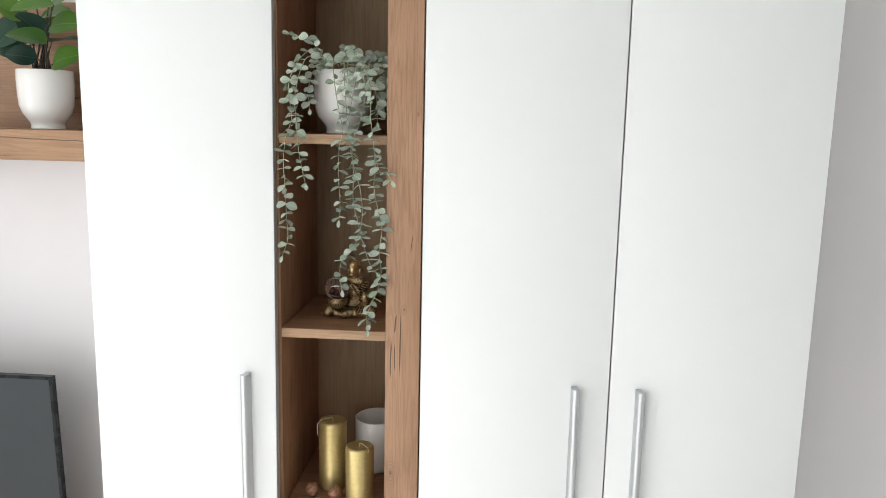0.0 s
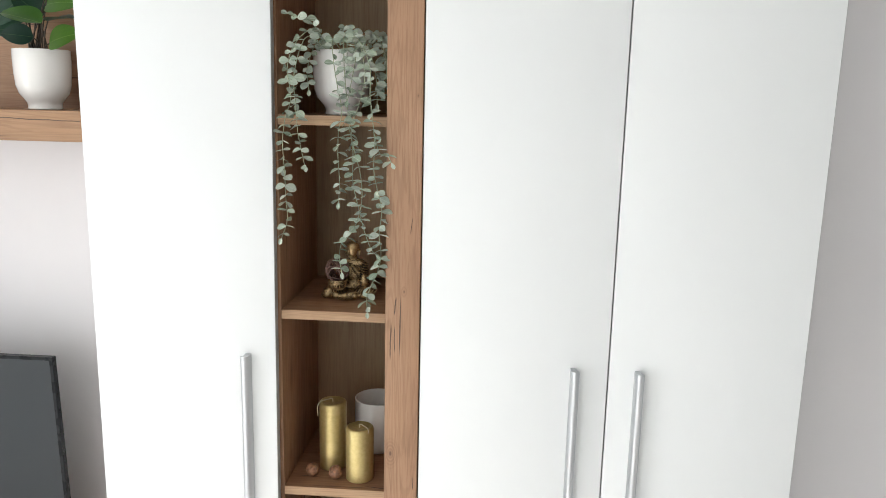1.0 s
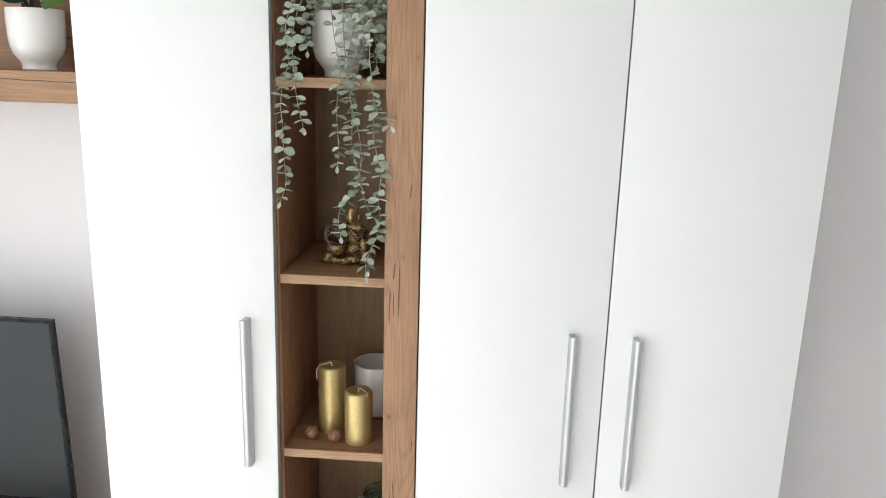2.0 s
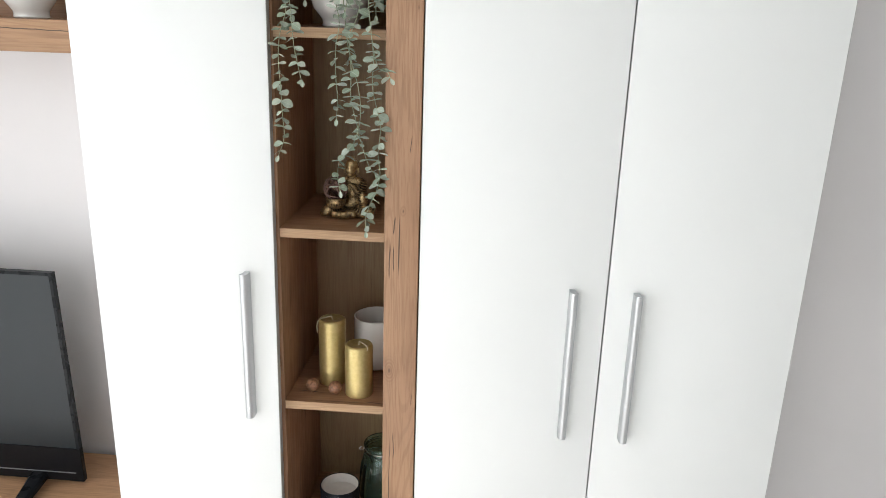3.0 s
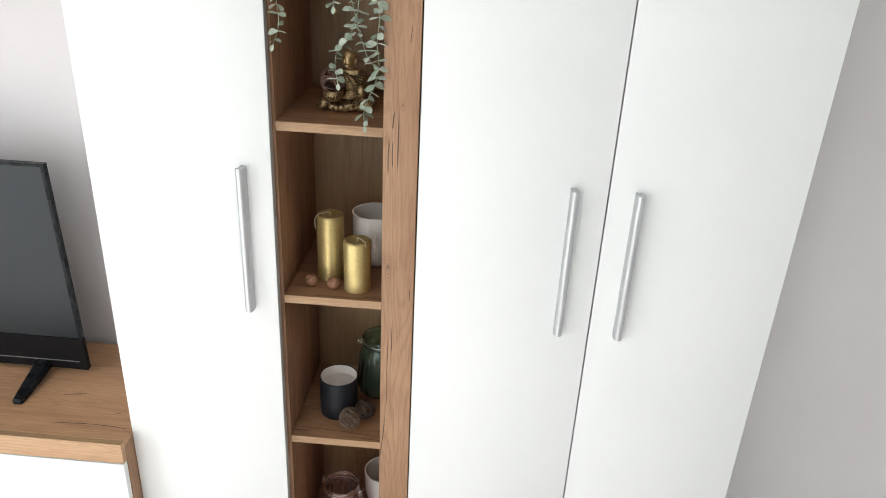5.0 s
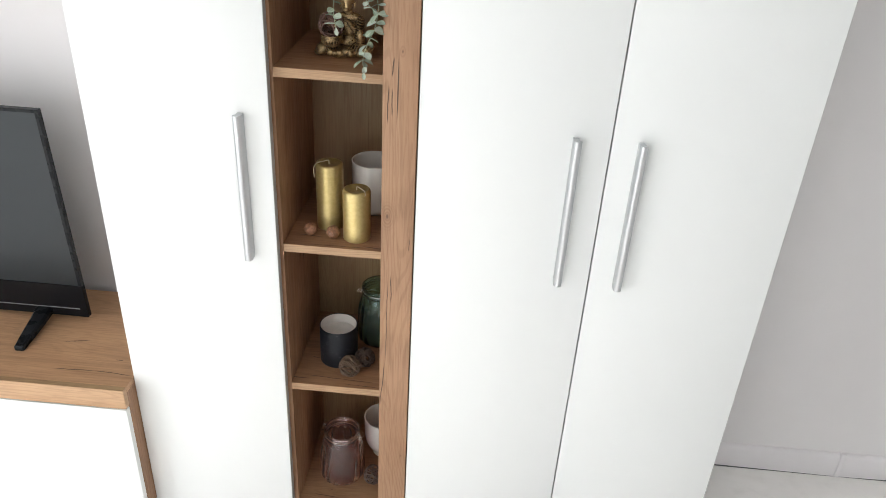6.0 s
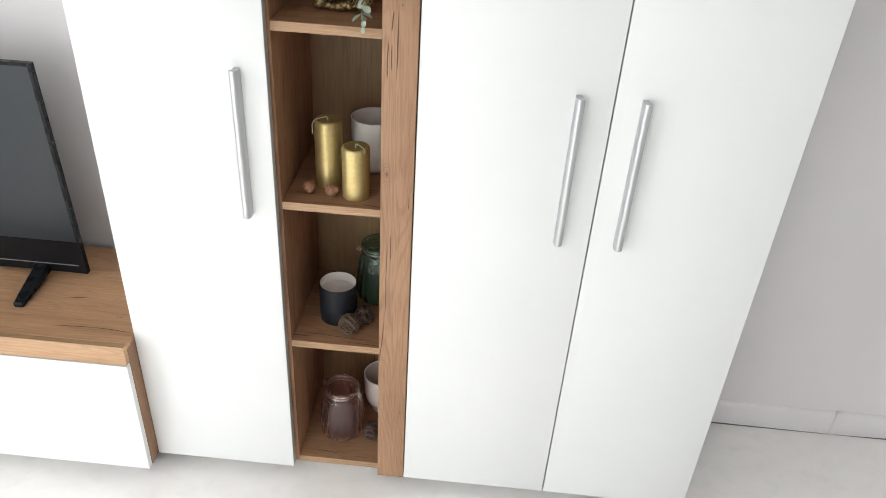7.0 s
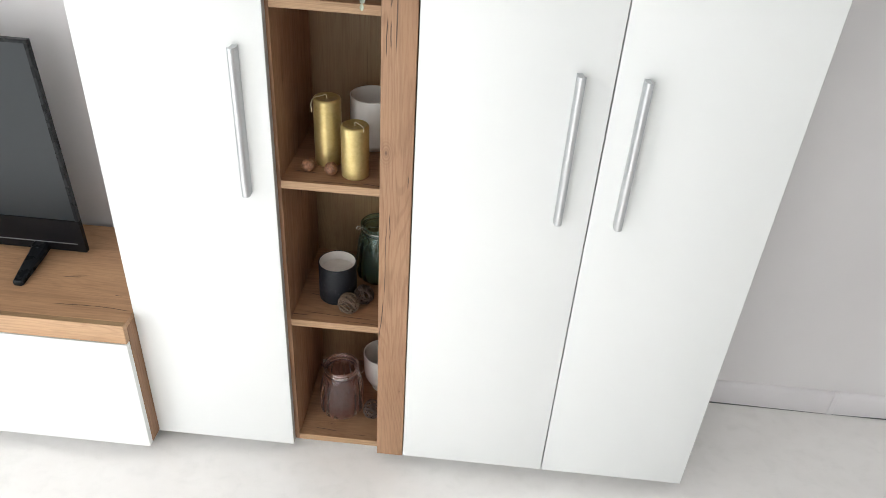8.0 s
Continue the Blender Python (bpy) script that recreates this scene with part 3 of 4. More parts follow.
def wall_shelf():
    shelf = thing("wall_shelf", -1.55, 0.3, SHELF_Z - 0.072, "thick gold oak wall shelf with a back board", "shelf")
    part("board", box(-2.35, -0.7195, SHELF_Y + 0.0185, 0.381, SHELF_Z - 0.072, SHELF_Z, 0.001), OAK_X, shelf)
    part("front_edge", box(-2.35, -0.7195, SHELF_Y, SHELF_Y + 0.018, SHELF_Z - 0.072, SHELF_Z, 0.0012), SHELF_EDGE, shelf)
    part("back_board", box(-2.35, -0.7195, 0.3815, 0.3995, SHELF_Z - 0.072, 2.058, 0.001), SHELF_BACK, shelf)


wall_shelf()


def pot_profile(r, h, foot, wall=0.004):
    """A cup that narrows to a short foot."""
    out = [(0, 0.003), (foot * 0.85, 0.003), (foot * 0.93, 0.0), (foot, 0.002), (foot * 0.97, h * 0.06), (foot * 1.0, h * 0.11), (foot * 1.12, h * 0.16),
           (r * 0.86, h * 0.27), (r * 0.95, h * 0.40), (r * 0.985, h * 0.58), (r, h * 0.82), (r * 0.995, h * 0.985), (r * 0.985, h)]
    return out + [(r - wall * 1.2, h), (r - wall * 1.4, h * 0.97), (r - wall * 1.6, h * 0.85)]


def potted(name, x, y, z, r, h, foot, label):
    plant = thing(name, x, y, z, label, "potted plant")
    pot = part("pot", lathe(pot_profile(r, h, foot) + [(r * 0.9, h * 0.55), (r * 0.7, h * 0.3), (0, h * 0.3)], x, y, z, 64), CERAMIC, plant, "glossy white ceramic footed pot", 45)
    part("soil", lathe([(0, h * 0.84), (r * 0.5, h * 0.85), (r * 0.93, h * 0.80)], x, y, z, 32), SOIL, pot)
    return plant


def leaf_mesh(name, length, width, cup, fold, material, round_tip=0.5, rows=8):
    """A thin leaf from the origin along x, folded a little along its vein and bent down at its tip."""
    bm = bmesh.new()
    grid = []
    for i in range(rows):
        t = i / (rows - 1)
        u = t ** (1.22 if round_tip > 0.4 else 0.78)
        half = width / 2 * max(0.05, math.sin(math.pi * u)) ** (0.52 if round_tip > 0.4 else 0.58)
        x, sag = length * t, -cup * length * t * t
        grid.append([bm.verts.new((x, half * s, sag + abs(s) * fold * half)) for s in (-1, -0.55, 0, 0.55, 1)])
    for a, b in zip(grid, grid[1:]):
        for k in range(4):
            bm.faces.new((a[k], b[k], b[k + 1], a[k + 1]))
    return to_mesh(name, bm, material, (0, 0, 0), True)


def leaf_at(data, parent, at, way, up, scale):
    """A leaf at a world place that points along way and faces up."""
    x = Vector(way).normalized()
    z = Vector(up) - x * Vector(up).dot(x)
    z = z.normalized() if z.length > 1e-4 else x.orthogonal().normalized()
    y = z.cross(x)
    turn = Matrix((x, y, z)).transposed().to_4x4()
    ob = new("leaf", data)
    ob.parent = parent
    ob.matrix_basis = Matrix.Translation(Vector(at) - origin(parent)) @ turn @ Matrix.Scale(scale, 4)
    return ob


def broadleaf_plant():
    rng = random.Random(5)
    x, y, z = -0.969, 0.288, SHELF_Z
    plant = potted("potted_plant", x, y, z, 0.0650, 0.143, 0.0395, "dark green broad-leaved plant in a white footed pot")
    light, deep = ([leaf_mesh("leaf", 0.088, 0.072, c, f, m, 0.3, 11) for c, f in ((0.12, 0.25), (0.3, 0.18), (0.05, 0.35))] for m in (LEAF_GREEN, LEAF_SHADED))
    # where each leaf starts and ends and the way it faces
    leaves = [((-0.910, 0.20, 1.937), (-0.998, 0.19, 1.961), (-0.1, -0.5, 0.85)), ((-0.957, 0.24, 1.908), (-1.016, 0.21, 1.916), (0.0, -0.9, 0.4)),
              ((-0.924, 0.25, 1.895), (-0.852, 0.22, 1.928), (-0.2, -0.85, 0.5)), ((-0.930, 0.26, 1.947), (-0.856, 0.24, 1.961), (0.0, -0.2, 1.0)),
              ((-0.918, 0.24, 1.982), (-0.836, 0.21, 2.000), (0.0, -0.8, 0.6)), ((-0.896, 0.22, 2.027), (-0.984, 0.19, 2.013), (0.0, -0.6, 0.8)),
              ((-0.944, 0.26, 1.956), (-0.993, 0.23, 2.010), (0.2, -0.8, 0.5)), ((-0.995, 0.26, 1.998), (-1.055, 0.23, 1.938), (0.1, -0.9, 0.4)),
              ((-0.985, 0.25, 1.998), (-1.042, 0.22, 2.035), (0.2, -0.7, 0.6)), ((-0.922, 0.26, 2.041), (-0.852, 0.23, 2.067), (-0.2, -0.8, 0.5)),
              ((-0.968, 0.26, 2.054), (-1.020, 0.24, 2.106), (0.2, -0.8, 0.5)), ((-0.943, 0.29, 2.072), (-0.890, 0.26, 2.134), (0.0, -0.9, 0.3)),
              ((-1.005, 0.31, 1.957), (-1.079, 0.33, 1.986), (0.1, -0.9, 0.3)), ((-0.972, 0.31, 1.990), (-0.930, 0.33, 2.045), (0.0, -0.9, 0.3)),
              ((-1.000, 0.27, 1.936), (-1.062, 0.25, 1.922), (0.1, -0.9, 0.3)), ((-0.973, 0.30, 2.010), (-0.894, 0.27, 2.017), (0.0, -0.6, 0.8))]
    for k, (start, end, up) in enumerate(leaves):
        start, end = Vector(start), Vector(end)
        foot = Vector((x + rng.uniform(-0.024, 0.024), y + rng.uniform(-0.03, 0.0), z + 0.118))
        mid = foot.lerp(start, 0.55) + Vector((rng.uniform(-0.004, 0.004), 0, 0.01))
        stem = part("stem", tube(smooth_path([foot, mid, start], 5), 0.0021, 6, 0.65), STEM_BROWN, plant, smooth=True)
        # these leaves take the shaded colour, the rest the lit green
        leaf_at(rng.choice(deep if k in (1, 3, 6, 7, 12, 14) else light), stem, start, end - start, up, (end - start).length / 0.088)


broadleaf_plant()

# ---- the trailing plant on the top shelf ----


def trailing_plant():
    rng = random.Random(11)
    x, y, z = -0.193, 0.135, SHELVES[0]
    plant = potted("potted_plant", x, y, z, 0.0645, 0.136, 0.0385, "trailing grey-green eucalyptus in a white footed pot")
    kinds = [leaf_mesh("leaf", 0.0235, w, c, f, LEAF_SAGE, 0.8) for w, c, f in ((0.0195, 0.2, 0.25), (0.0165, 0.05, 0.35), (0.0205, 0.3, 0.15), (0.014, -0.15, 0.4))]
    rim = z + 0.146
    # each strand: (x, y, z) along it from the pot outwards
    strands = [
        [(-0.215, 0.10, rim - 0.01), (-0.240, 0.05, rim + 0.025), (-0.268, 0.02, rim - 0.005), (-0.280, 0.005, rim - 0.055), (-0.272, 0.0, rim - 0.11), (-0.284, -0.004, rim - 0.155),
         (-0.289, -0.006, rim - 0.21), (-0.286, -0.006, rim - 0.27), (-0.284, -0.006, rim - 0.33), (-0.282, -0.006, rim - 0.375), (-0.294, -0.008, rim - 0.415)],
        [(-0.215, 0.08, rim - 0.01), (-0.246, 0.03, rim + 0.01), (-0.266, 0.008, rim - 0.06), (-0.262, -0.002, rim - 0.125), (-0.257, -0.006, rim - 0.18), (-0.250, -0.006, rim - 0.225), (-0.243, -0.008, rim - 0.256)],
        [(-0.205, 0.10, rim - 0.01), (-0.219, 0.06, rim + 0.012), (-0.236, 0.03, rim + 0.040), (-0.256, 0.015, rim + 0.047), (-0.277, 0.005, rim + 0.053)],
        [(-0.190, 0.08, rim - 0.005), (-0.196, 0.045, rim + 0.006), (-0.190, 0.030, rim - 0.04), (-0.180, 0.020, rim - 0.09), (-0.168, 0.002, rim - 0.135), (-0.173, -0.008, rim - 0.18),
         (-0.174, -0.008, rim - 0.24), (-0.171, -0.008, rim - 0.29), (-0.173, -0.009, rim - 0.333)],
        [(-0.165, 0.08, rim), (-0.150, 0.045, rim + 0.014), (-0.128, 0.030, rim - 0.01), (-0.112, 0.015, rim - 0.055), (-0.110, 0.004, rim - 0.105), (-0.103, -0.006, rim - 0.155),
         (-0.098, -0.010, rim - 0.21), (-0.100, -0.010, rim - 0.26), (-0.092, -0.010, rim - 0.305), (-0.083, -0.010, rim - 0.345), (-0.088, -0.010, rim - 0.40), (-0.084, -0.010, rim - 0.445),
         (-0.092, -0.010, rim - 0.485), (-0.104, -0.011, rim - 0.512), (-0.113, -0.012, rim - 0.542), (-0.112, -0.012, rim - 0.572)],
        [(-0.178, 0.075, rim), (-0.172, 0.040, rim + 0.010), (-0.168, 0.028, rim - 0.05), (-0.160, 0.012, rim - 0.11), (-0.150, -0.006, rim - 0.175), (-0.138, -0.010, rim - 0.23), (-0.128, -0.010, rim - 0.27),
         (-0.124, -0.010, rim - 0.32), (-0.132, -0.010, rim - 0.365), (-0.148, -0.010, rim - 0.40), (-0.166, -0.012, rim - 0.42), (-0.171, -0.012, rim - 0.45), (-0.166, -0.013, rim - 0.485)],
        [(-0.155, 0.08, rim), (-0.140, 0.045, rim + 0.004), (-0.124, 0.022, rim - 0.06), (-0.132, 0.004, rim - 0.12), (-0.146, -0.006, rim - 0.165), (-0.143, -0.008, rim - 0.23), (-0.143, -0.009, rim - 0.29),
         (-0.131, -0.009, rim - 0.345), (-0.120, -0.010, rim - 0.39), (-0.106, -0.010, rim - 0.43), (-0.094, -0.010, rim - 0.445)],
        [(-0.150, 0.12, rim), (-0.120, 0.11, rim + 0.026), (-0.096, 0.09, rim - 0.01), (-0.086, 0.07, rim - 0.055), (-0.090, 0.05, rim - 0.09)],
        [(-0.150, 0.15, rim), (-0.125, 0.14, rim + 0.030), (-0.105, 0.12, rim + 0.015), (-0.094, 0.10, rim - 0.03)],
        [(-0.100, -0.006, rim - 0.18), (-0.088, -0.014, rim - 0.225), (-0.072, -0.020, rim - 0.228), (-0.062, -0.022, rim - 0.245)],
        [(-0.210, 0.12, rim), (-0.238, 0.09, rim + 0.005), (-0.252, 0.06, rim - 0.05), (-0.246, 0.045, rim - 0.095)],
        [(-0.195, 0.12, rim), (-0.190, 0.11, rim + 0.030), (-0.168, 0.08, rim + 0.034), (-0.152, 0.06, rim + 0.022)],
        [(-0.185, 0.10, rim), (-0.176, 0.070, rim + 0.024), (-0.166, 0.045, rim + 0.006), (-0.163, 0.032, rim - 0.03)],
        [(-0.150, 0.11, rim), (-0.138, 0.085, rim + 0.018), (-0.118, 0.06, rim - 0.02), (-0.104, 0.04, rim - 0.07), (-0.100, 0.03, rim - 0.12)],
        [(-0.140, 0.13, rim), (-0.112, 0.12, rim + 0.006), (-0.092, 0.10, rim - 0.05), (-0.096, 0.09, rim - 0.10)],
        [(-0.176, 0.10, rim), (-0.160, 0.065, rim + 0.020), (-0.146, 0.038, rim - 0.02), (-0.150, 0.018, rim - 0.07), (-0.157, 0.006, rim - 0.115)],
    ]
    for line in strands:
        line = [(a, b, rim + (c - rim) * (0.965 if c < rim - 0.2 else 1.0)) for a, b, c in line]
        pts = smooth_path(line, 12)
        stem = part("stem", tube(pts, 0.0011, 5, 0.7), STEM_SAGE, plant, smooth=True)
        gone, turn = 0.0, rng.uniform(0, 3)
        step = 0.016
        for a, b in zip(pts, pts[1:]):
            gone += (b - a).length
            if gone < step:
                continue
            gone, step = 0.0, rng.uniform(0.014, 0.019) if b.z > rim - 0.08 else rng.uniform(0.0125, 0.0165)
            way = (b - a).normalized()
            turn += rng.uniform(0.9, 1.9)
            for half in (0, math.pi):
                if rng.random() < 0.07:
                    continue
                ang = turn + half + rng.uniform(-0.35, 0.35)
                out = Vector((math.cos(ang), 0.62 * math.sin(ang), 0)) + way * rng.uniform(-0.1, 0.45) + Vector((0, -0.12, rng.uniform(-0.15, 0.15)))
                near = b.z > rim - 0.08
                face = Vector((rng.uniform(-0.7, 0.7), (-1.0 if near else -0.2) + rng.uniform(-0.5, 0.5), (0.45 if near else 0.75) + rng.uniform(-0.3, 0.3)))
                leaf_at(rng.choice(kinds), stem, b, out, face, rng.uniform(0.58, 0.98) if near else rng.uniform(0.60, 1.0))
        leaf_at(kinds[3], stem, pts[-1], pts[-1] - pts[-2], (0, -1, 0.3), 0.6)


trailing_plant()

# ---- things on the shelves ----


def rattan_ball(x, y, z, r, material, seed, label, group="rattan balls"):
    """Thin strips wound round at random into a loose ball."""
    rng = random.Random(seed)
    whole = thing("rattan_ball", x, y, z, label, "decoration", group)
    for _ in range(17):
        axis = Euler([rng.uniform(0, 6.3) for _ in range(3)]).to_matrix()
        tilt, ph = rng.uniform(-0.45, 0.45), rng.uniform(0, 6.3)
        pts = []
        for k in range(26):
            a = 2 * math.pi * k / 26
            lift = tilt + 0.14 * math.sin(3 * a + ph)
            p = Vector((math.cos(a) * math.cos(lift), math.sin(a) * math.cos(lift), math.sin(lift)))
            pts.append(Vector((x, y, z + r)) + axis @ p * r * (0.95 + 0.04 * math.sin(5 * a + ph)))
        part("strip", tube(pts, rng.uniform(0.0011, 0.0021), 5, 1.0, None, True), material, whole, smooth=True)
    return whole


def statue():
    """A plain seated figure with a bowl."""
    x, y, z = -0.178, 0.150, SHELVES[1]
    bm = bmesh.new()

    def blob(dx, dy, dz, rx, ry, rz, turn=(0, 0, 0)):
        ball(bm, (x + dx, y + dy, z + dz), (rx, ry, rz), turn)

    blob(0.000, 0.0, 0.012, 0.054, 0.034, 0.013)
    for k in range(7):
        blob(0.012 + 0.0042 * k, -0.0135 + 0.0005 * k * k, 0.074 - 0.0075 * k, 0.012, 0.005, 0.0026, (0, 35, 10))
    for k in range(5):
        blob(-0.050 + 0.021 * k, -0.034 + 0.004 * abs(k - 2), 0.012, 0.0085, 0.005, 0.0075, (0, 25 * (k - 2), 0))
    blob(-0.042, -0.012, 0.017, 0.022, 0.017, 0.015, (0, 0, 25))
    blob(0.036, -0.012, 0.018, 0.026, 0.017, 0.015, (0, 0, -20))
    blob(-0.012, -0.027, 0.010, 0.022, 0.010, 0.010, (0, 0, -8))
    blob(0.010, -0.024, 0.015, 0.020, 0.010, 0.009, (0, 0, 20))
    blob(-0.058, -0.012, 0.009, 0.010, 0.010, 0.009)
    blob(0.006, 0.006, 0.034, 0.024, 0.018, 0.024)
    blob(0.007, 0.004, 0.062, 0.024, 0.017, 0.030)
    blob(0.007, 0.003, 0.083, 0.028, 0.014, 0.012)
    blob(0.031, -0.002, 0.066, 0.010, 0.011, 0.022, (0, 12, 0))
    blob(0.034, -0.012, 0.042, 0.011, 0.011, 0.020, (20, 0, 0))
    blob(-0.019, -0.004, 0.066, 0.009, 0.010, 0.021, (0, -12, 0))
    blob(0.006, 0.000, 0.096, 0.0095, 0.0095, 0.011)
    blob(0.024, 0.002, 0.084, 0.016, 0.012, 0.008, (0, 24, 0))
    blob(-0.010, 0.002, 0.084, 0.016, 0.012, 0.008, (0, -24, 0))
    blob(0.003, -0.004, 0.112, 0.0128, 0.0145, 0.0180)
    blob(0.003, -0.0155, 0.1005, 0.0060, 0.0045, 0.0040)
    blob(0.005, 0.000, 0.120, 0.0155, 0.0160, 0.0150)
    blob(0.006, 0.001, 0.134, 0.0070, 0.0070, 0.0062)
    blob(-0.002, -0.0185, 0.112, 0.0024, 0.003, 0.0050)
    blob(0.020, 0.000, 0.109, 0.0025, 0.004, 0.0080)
    blob(-0.011, 0.000, 0.109, 0.0025, 0.004, 0.0080)
    for k in range(9):
        # folds of the robe over the legs and down the arm
        blob(0.010 + 0.0062 * k, -0.026 + 0.0022 * abs(k - 4), 0.018, 0.0016, 0.0075, 0.0125, (0, 18, -12))
        blob(-0.018 - 0.0050 * k, -0.026 + 0.0020 * abs(k - 3), 0.015, 0.0015, 0.0070, 0.0110, (0, -18, 14))
        blob(0.0345 - 0.0008 * k, -0.0085 - 0.0010 * k, 0.084 - 0.0055 * k, 0.0090, 0.0085, 0.0014, (0, 18, 0))
    for k in range(22):
        a = 2 * math.pi * k / 22
        blob(-0.024 + 0.0212 * math.cos(a), -0.036 + 0.0212 * math.sin(a), 0.042, 0.0013, 0.0013, 0.0065)
    lathe([(0, 0.026), (0.010, 0.027), (0.018, 0.033), (0.0222, 0.043), (0.0228, 0.049), (0.0235, 0.052), (0.0215, 0.053), (0.019, 0.046), (0, 0.040)], x - 0.024, y - 0.036, z, 32, bm=bm)
    ob = new("statue", to_mesh("statue", bm, ANTIQUE, (x, y, z), True))
    ob.location = (x, y, z)
    merge = ob.modifiers.new("merge", "REMESH")
    merge.mode, merge.voxel_size, merge.use_smooth_shade = "VOXEL", 0.0011, True
    tagged(ob, "small antique gold seated statue holding a bowl", "statue")
    rattan_ball(x - 0.025, y - 0.036, z + 0.046, 0.0275, RATTAN_RED, 3, "red-brown rattan ball resting in the statue's bowl")


statue()


def pillar_candle(x, y, z, r, h, wick, label):
    candle = thing("pillar_candle", x, y, z, label, "candle", "gold candles")
    prof = [(0, 0), (r - 0.002, 0), (r, 0.002), (r, h - 0.006), (r - 0.0015, h - 0.002), (r - 0.005, h), (r * 0.6, h - 0.0015), (0.004, h - 0.004), (0, h - 0.004)]
    part("wax", lathe(prof, x, y, z, 56, lambda a, q: 1 + 0.006 * math.sin(3 * a + q * 40) + 0.004 * math.sin(7 * a - q * 90)), GOLD_WAX, candle, smooth=40)
    pts = smooth_path([(x + a, y + b, z + h + c) for a, b, c in wick], 6)
    part("wick", tube(pts, 0.0011, 6, 0.9), WICK, candle, "bent white cotton wick", True)


pillar_candle(-0.219, 0.135, SHELVES[2], 0.0325, 0.1665, [(0, 0, -0.004), (-0.002, -0.001, 0.005), (-0.012, -0.006, 0.004), (-0.026, -0.016, 0.002), (-0.0325, -0.020, -0.010), (-0.0315, -0.021, -0.032)], "tall gold wax pillar candle standing on the shelf")
pillar_candle(-0.145, 0.083, SHELVES[2], 0.0325, 0.1285, [(0, 0, -0.004), (0.001, -0.001, 0.005), (0.010, -0.006, 0.004), (0.020, -0.013, 0.001), (0.024, -0.023, -0.001), (0.0235, -0.0245, -0.006)], "short gold wax pillar candle standing on the shelf")


def walnut(x, y, z, r, turn, label):
    bm = bmesh.new()
    bmesh.ops.create_icosphere(bm, subdivisions=4, radius=1)
    for v in bm.verts:
        d = v.co.normalized()
        seam = 0.07 * math.exp(-((d.x / 0.10) ** 2))
        v.co = d * r * (1 + seam + 0.06 * noise.noise(d * 3.2) + 0.06 * noise.noise(d * 7.0))
        v.co.y *= 1.08
    bmesh.ops.rotate(bm, verts=bm.verts, matrix=Euler((0.3, turn, turn * 2)).to_matrix())
    low = min(v.co.z for v in bm.verts)
    ob = new("walnut", to_mesh("walnut", bm, NUT, (0, 0, low), True))
    ob.location = (x, y, z)
    tagged(ob, label, "walnut", "walnuts")


walnut(-0.256, 0.080, SHELVES[2], 0.0150, 0.4, "brown walnut lying beside the tall candle")
walnut(-0.200, 0.072, SHELVES[2], 0.0155, 1.7, "brown walnut lying between the gold candles")


def open_cup(name, x, y, z, outer, wall, label, group):
    """A vessel from its outer profile with a wall thickness."""
    inner = [(max(0.0, r - wall), h) for r, h in outer[::-1] if h > wall * 1.8 and r > wall * 2]
    prof = outer + [(outer[-1][0] - wall * 0.5, outer[-1][1] + 0.001)] + inner + [(0, wall * 2)]
    ob = new(name, to_mesh(name, lathe(prof, x, y, z, 64), CERAMIC, (x, y, z), 50))
    ob.location = (x, y, z)
    return tagged(ob, label, "cup", group)


open_cup("ceramic_cup", -0.128, 0.243, SHELVES[2], [(0, 0.002), (0.040, 0.001), (0.046, 0.003), (0.0515, 0.010), (0.0560, 0.024), (0.0575, 0.05), (0.0575, 0.1355)], 0.004, "plain white glazed ceramic cup behind the candles", "white cups")
open_cup("ceramic_cup", -0.098, 0.253, SHELVES[4], [(0, 0.002), (0.028, 0.0), (0.031, 0.002), (0.030, 0.010), (0.033, 0.018), (0.047, 0.036), (0.054, 0.055), (0.0575, 0.082), (0.058, 0.141)], 0.004, "white glazed footed ceramic bowl", "white cups")


def jar_candle():
    x, y, z, r, h = -0.207, 0.145, SHELVES[3], 0.0502, 0.1135
    jar = thing("jar_candle", x, y, z, "black glittered jar candle with white wax", "candle")
    prof = [(0, 0.001), (r - 0.004, 0.0), (r - 0.001, 0.002), (r, 0.006), (r, h - 0.001), (r - 0.001, h), (r - 0.0022, h - 0.001), (r - 0.0024, h * 0.5), (0, h * 0.5)]
    part("jar", lathe(prof, x, y, z, 64), GLITTER, jar, "black glittered jar", 45)
    part("liner", lathe([(r - 0.0026, h - 0.0015), (r - 0.0038, h - 0.002), (r - 0.004, h * 0.74)], x, y, z, 64), WAX, jar, smooth=True)
    part("wax", lathe([(0, h * 0.75), (r * 0.5, h * 0.745), (r - 0.004, h * 0.76)], x, y, z, 48), WAX, jar, "white wax", True)


jar_candle()
rattan_ball(-0.165, 0.077, SHELVES[3], 0.0285, RATTAN, 21, "light brown rattan ball beside the black candle")
rattan_ball(-0.132, 0.121, SHELVES[3], 0.0270, RATTAN_DARK, 22, "dark brown rattan ball beside the black candle")
rattan_ball(-0.108, 0.122, SHELVES[4], 0.0285, RATTAN_DARK, 23, "dark brown rattan ball beside the pink jar")


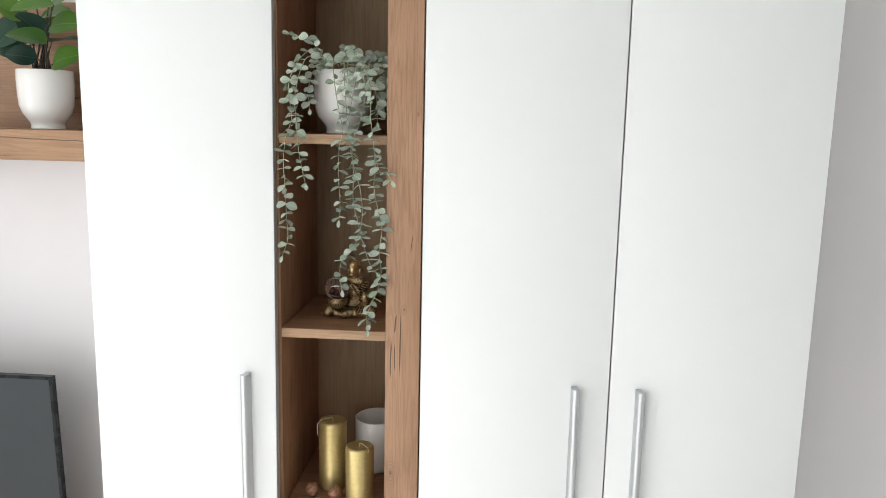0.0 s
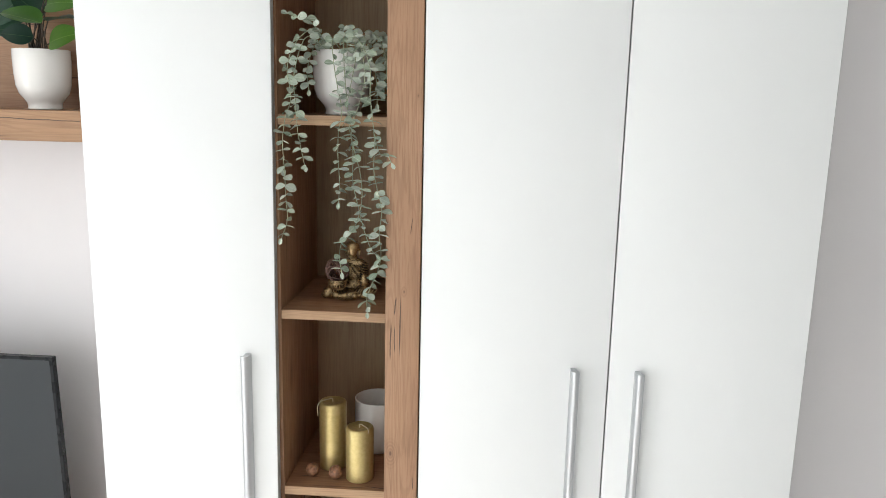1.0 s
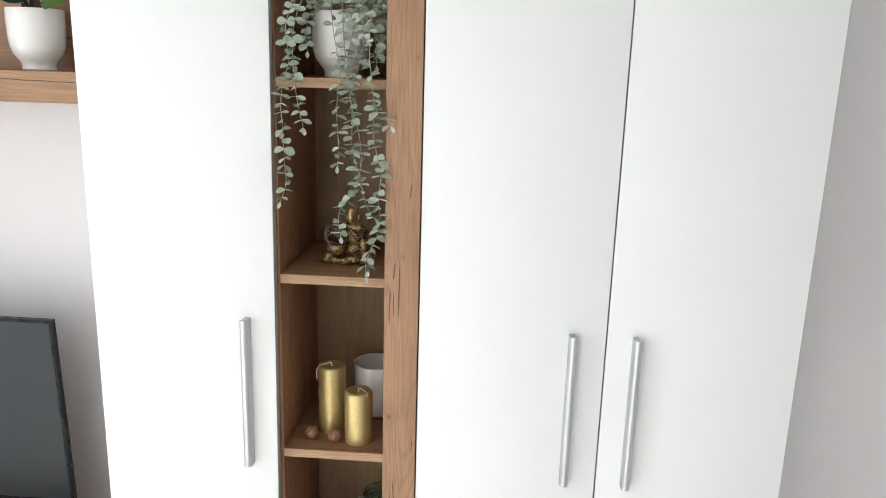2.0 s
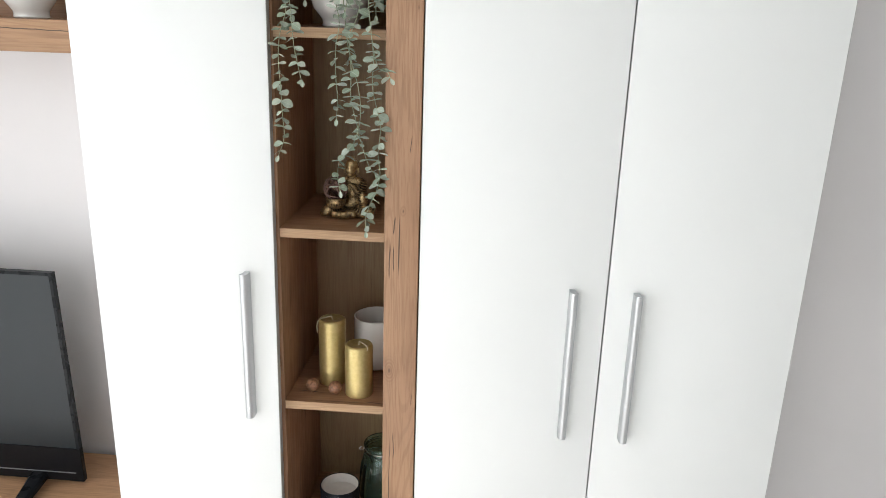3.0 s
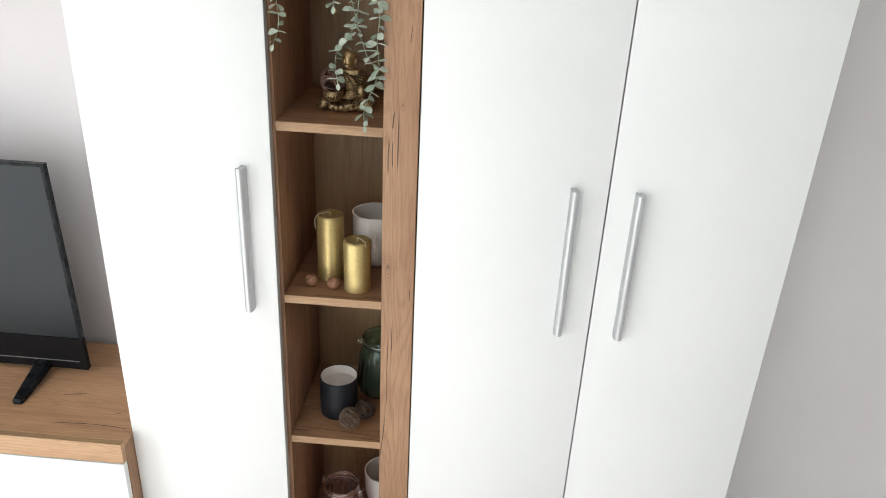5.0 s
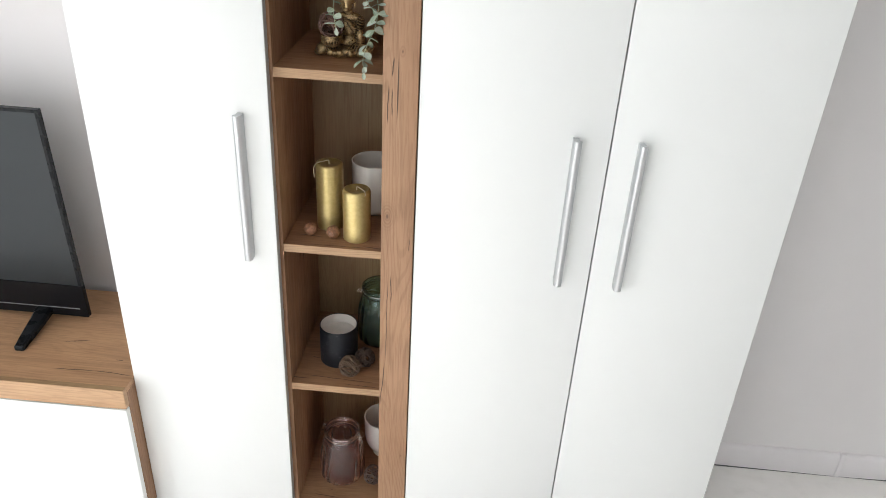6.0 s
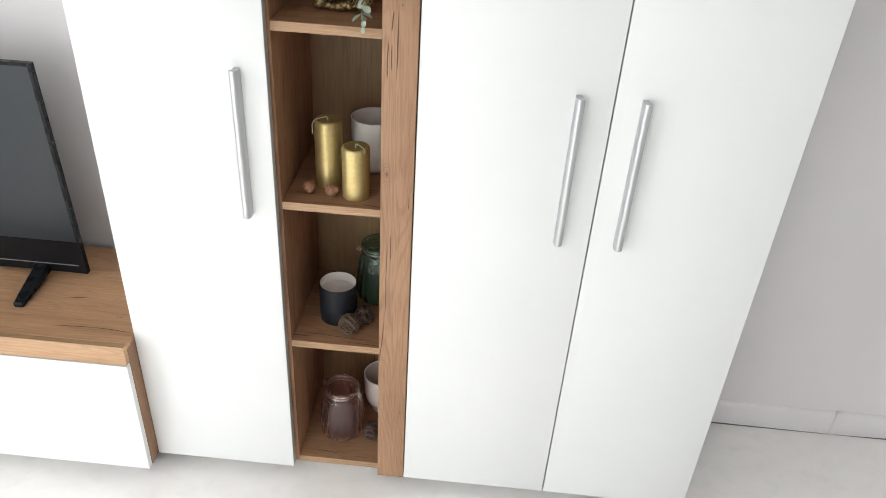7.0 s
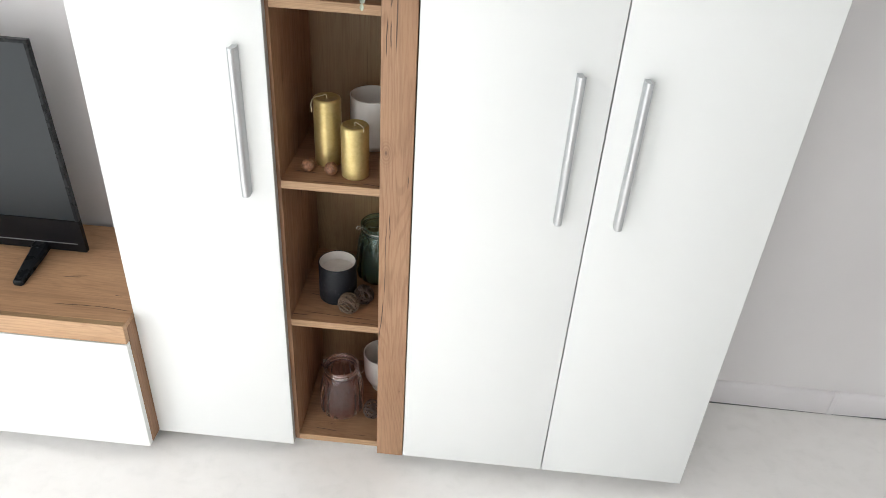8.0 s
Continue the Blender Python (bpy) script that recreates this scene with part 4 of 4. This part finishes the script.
def lantern_jar(x, y, z, r, top, h, glass, name, label, turn):
    """A fluted glass jar with a rolled neck and a wire bail."""
    jar = thing(name, x, y, z, label, "glass jar", "glass lantern jars")

    def wave(a, q):
        k = max(0.0, min(1.0, (q - 0.006) / 0.012)) * max(0.0, min(1.0, (h * 0.80 - q) / 0.02))
        return 1 + 0.085 * k * (abs(math.sin(8 * a + 0.35 * math.sin(q / h * 7.0))) - 0.6)

    out = [(0, 0.002), (r * 0.62, 0.0), (r * 0.82, 0.004), (r * 0.95, 0.014), (r, 0.030), (r * 0.985, h * 0.34), (r * 0.955, h * 0.52), (r * 0.905, h * 0.68), (r * 0.84, h * 0.79), (top * 1.0, h * 0.85),
           (top * 0.99, h * 0.87), (top * 1.05, h * 0.885), (top * 1.05, h * 0.90), (top * 0.99, h * 0.915), (top * 0.99, h * 0.945), (top * 1.06, h * 0.96), (top * 1.07, h * 0.985), (top * 1.02, h)]
    w = 0.0032
    prof = []
    for (r0, h0), (r1, h1) in zip(out, out[1:]):
        prof += [(r0 + (r1 - r0) * k / 3, h0 + (h1 - h0) * k / 3) for k in range(3)]
    prof.append(out[-1])
    inner = [prof[-1]] + [(max(0, q - w), k) for q, k in prof[::-1] if k > 0.006] + [(0, 0.007)]
    body = part("glass", lathe(prof, x, y, z, 112, wave, lathe(inner, x, y, z, 112)), glass, jar, smooth=True)
    ring = [Vector((x + top * 1.03 * math.cos(a), y + top * 1.03 * math.sin(a), z + h * 0.932)) for a in (2 * math.pi * k / 48 for k in range(48))]
    part("wire_ring", tube(ring, 0.0009, 6, 1.0, closed=True), WIRE, jar, smooth=True)
    for s in (-1, 1):
        d = Vector((math.cos(turn), math.sin(turn), 0)) * s
        eye = Vector((x, y, z + h * 0.932)) + d * (top * 1.03 + 0.008)
        loop = [eye + 0.0052 * (math.cos(a) * d + math.sin(a) * Vector((0, 0, 1))) for a in (2 * math.pi * k / 16 for k in range(16))]
        part("wire_eye", tube(loop, 0.0011, 6, 1.0, closed=True), WIRE, jar, smooth=True)
    arc = []
    axis, drop = Vector((math.cos(turn), math.sin(turn), 0)), Vector((-math.sin(turn), math.cos(turn), 0))
    for k in range(25):
        a = math.pi * k / 24
        lift = math.sin(a)
        arc.append(Vector((x, y, z + h * 0.932)) + axis * math.cos(a) * (top * 1.03 + 0.0085) + drop * lift * (r + 0.012) * 1.0 + Vector((0, 0, -0.05 * lift)))
    part("bail", tube(arc, 0.0009, 6, 1.0), WIRE, jar, "thin steel wire handle", True)


lantern_jar(-0.2035, 0.142, SHELVES[4], 0.0645, 0.0485, 0.179, GLASS_PINK, "glass_jar", "pale pink fluted glass jar with a wire handle", -0.35)
lantern_jar(-0.110, 0.250, SHELVES[3], 0.064, 0.049, 0.178, GLASS_GREEN, "glass_jar", "dark green fluted glass jar with a wire handle", 0.3)
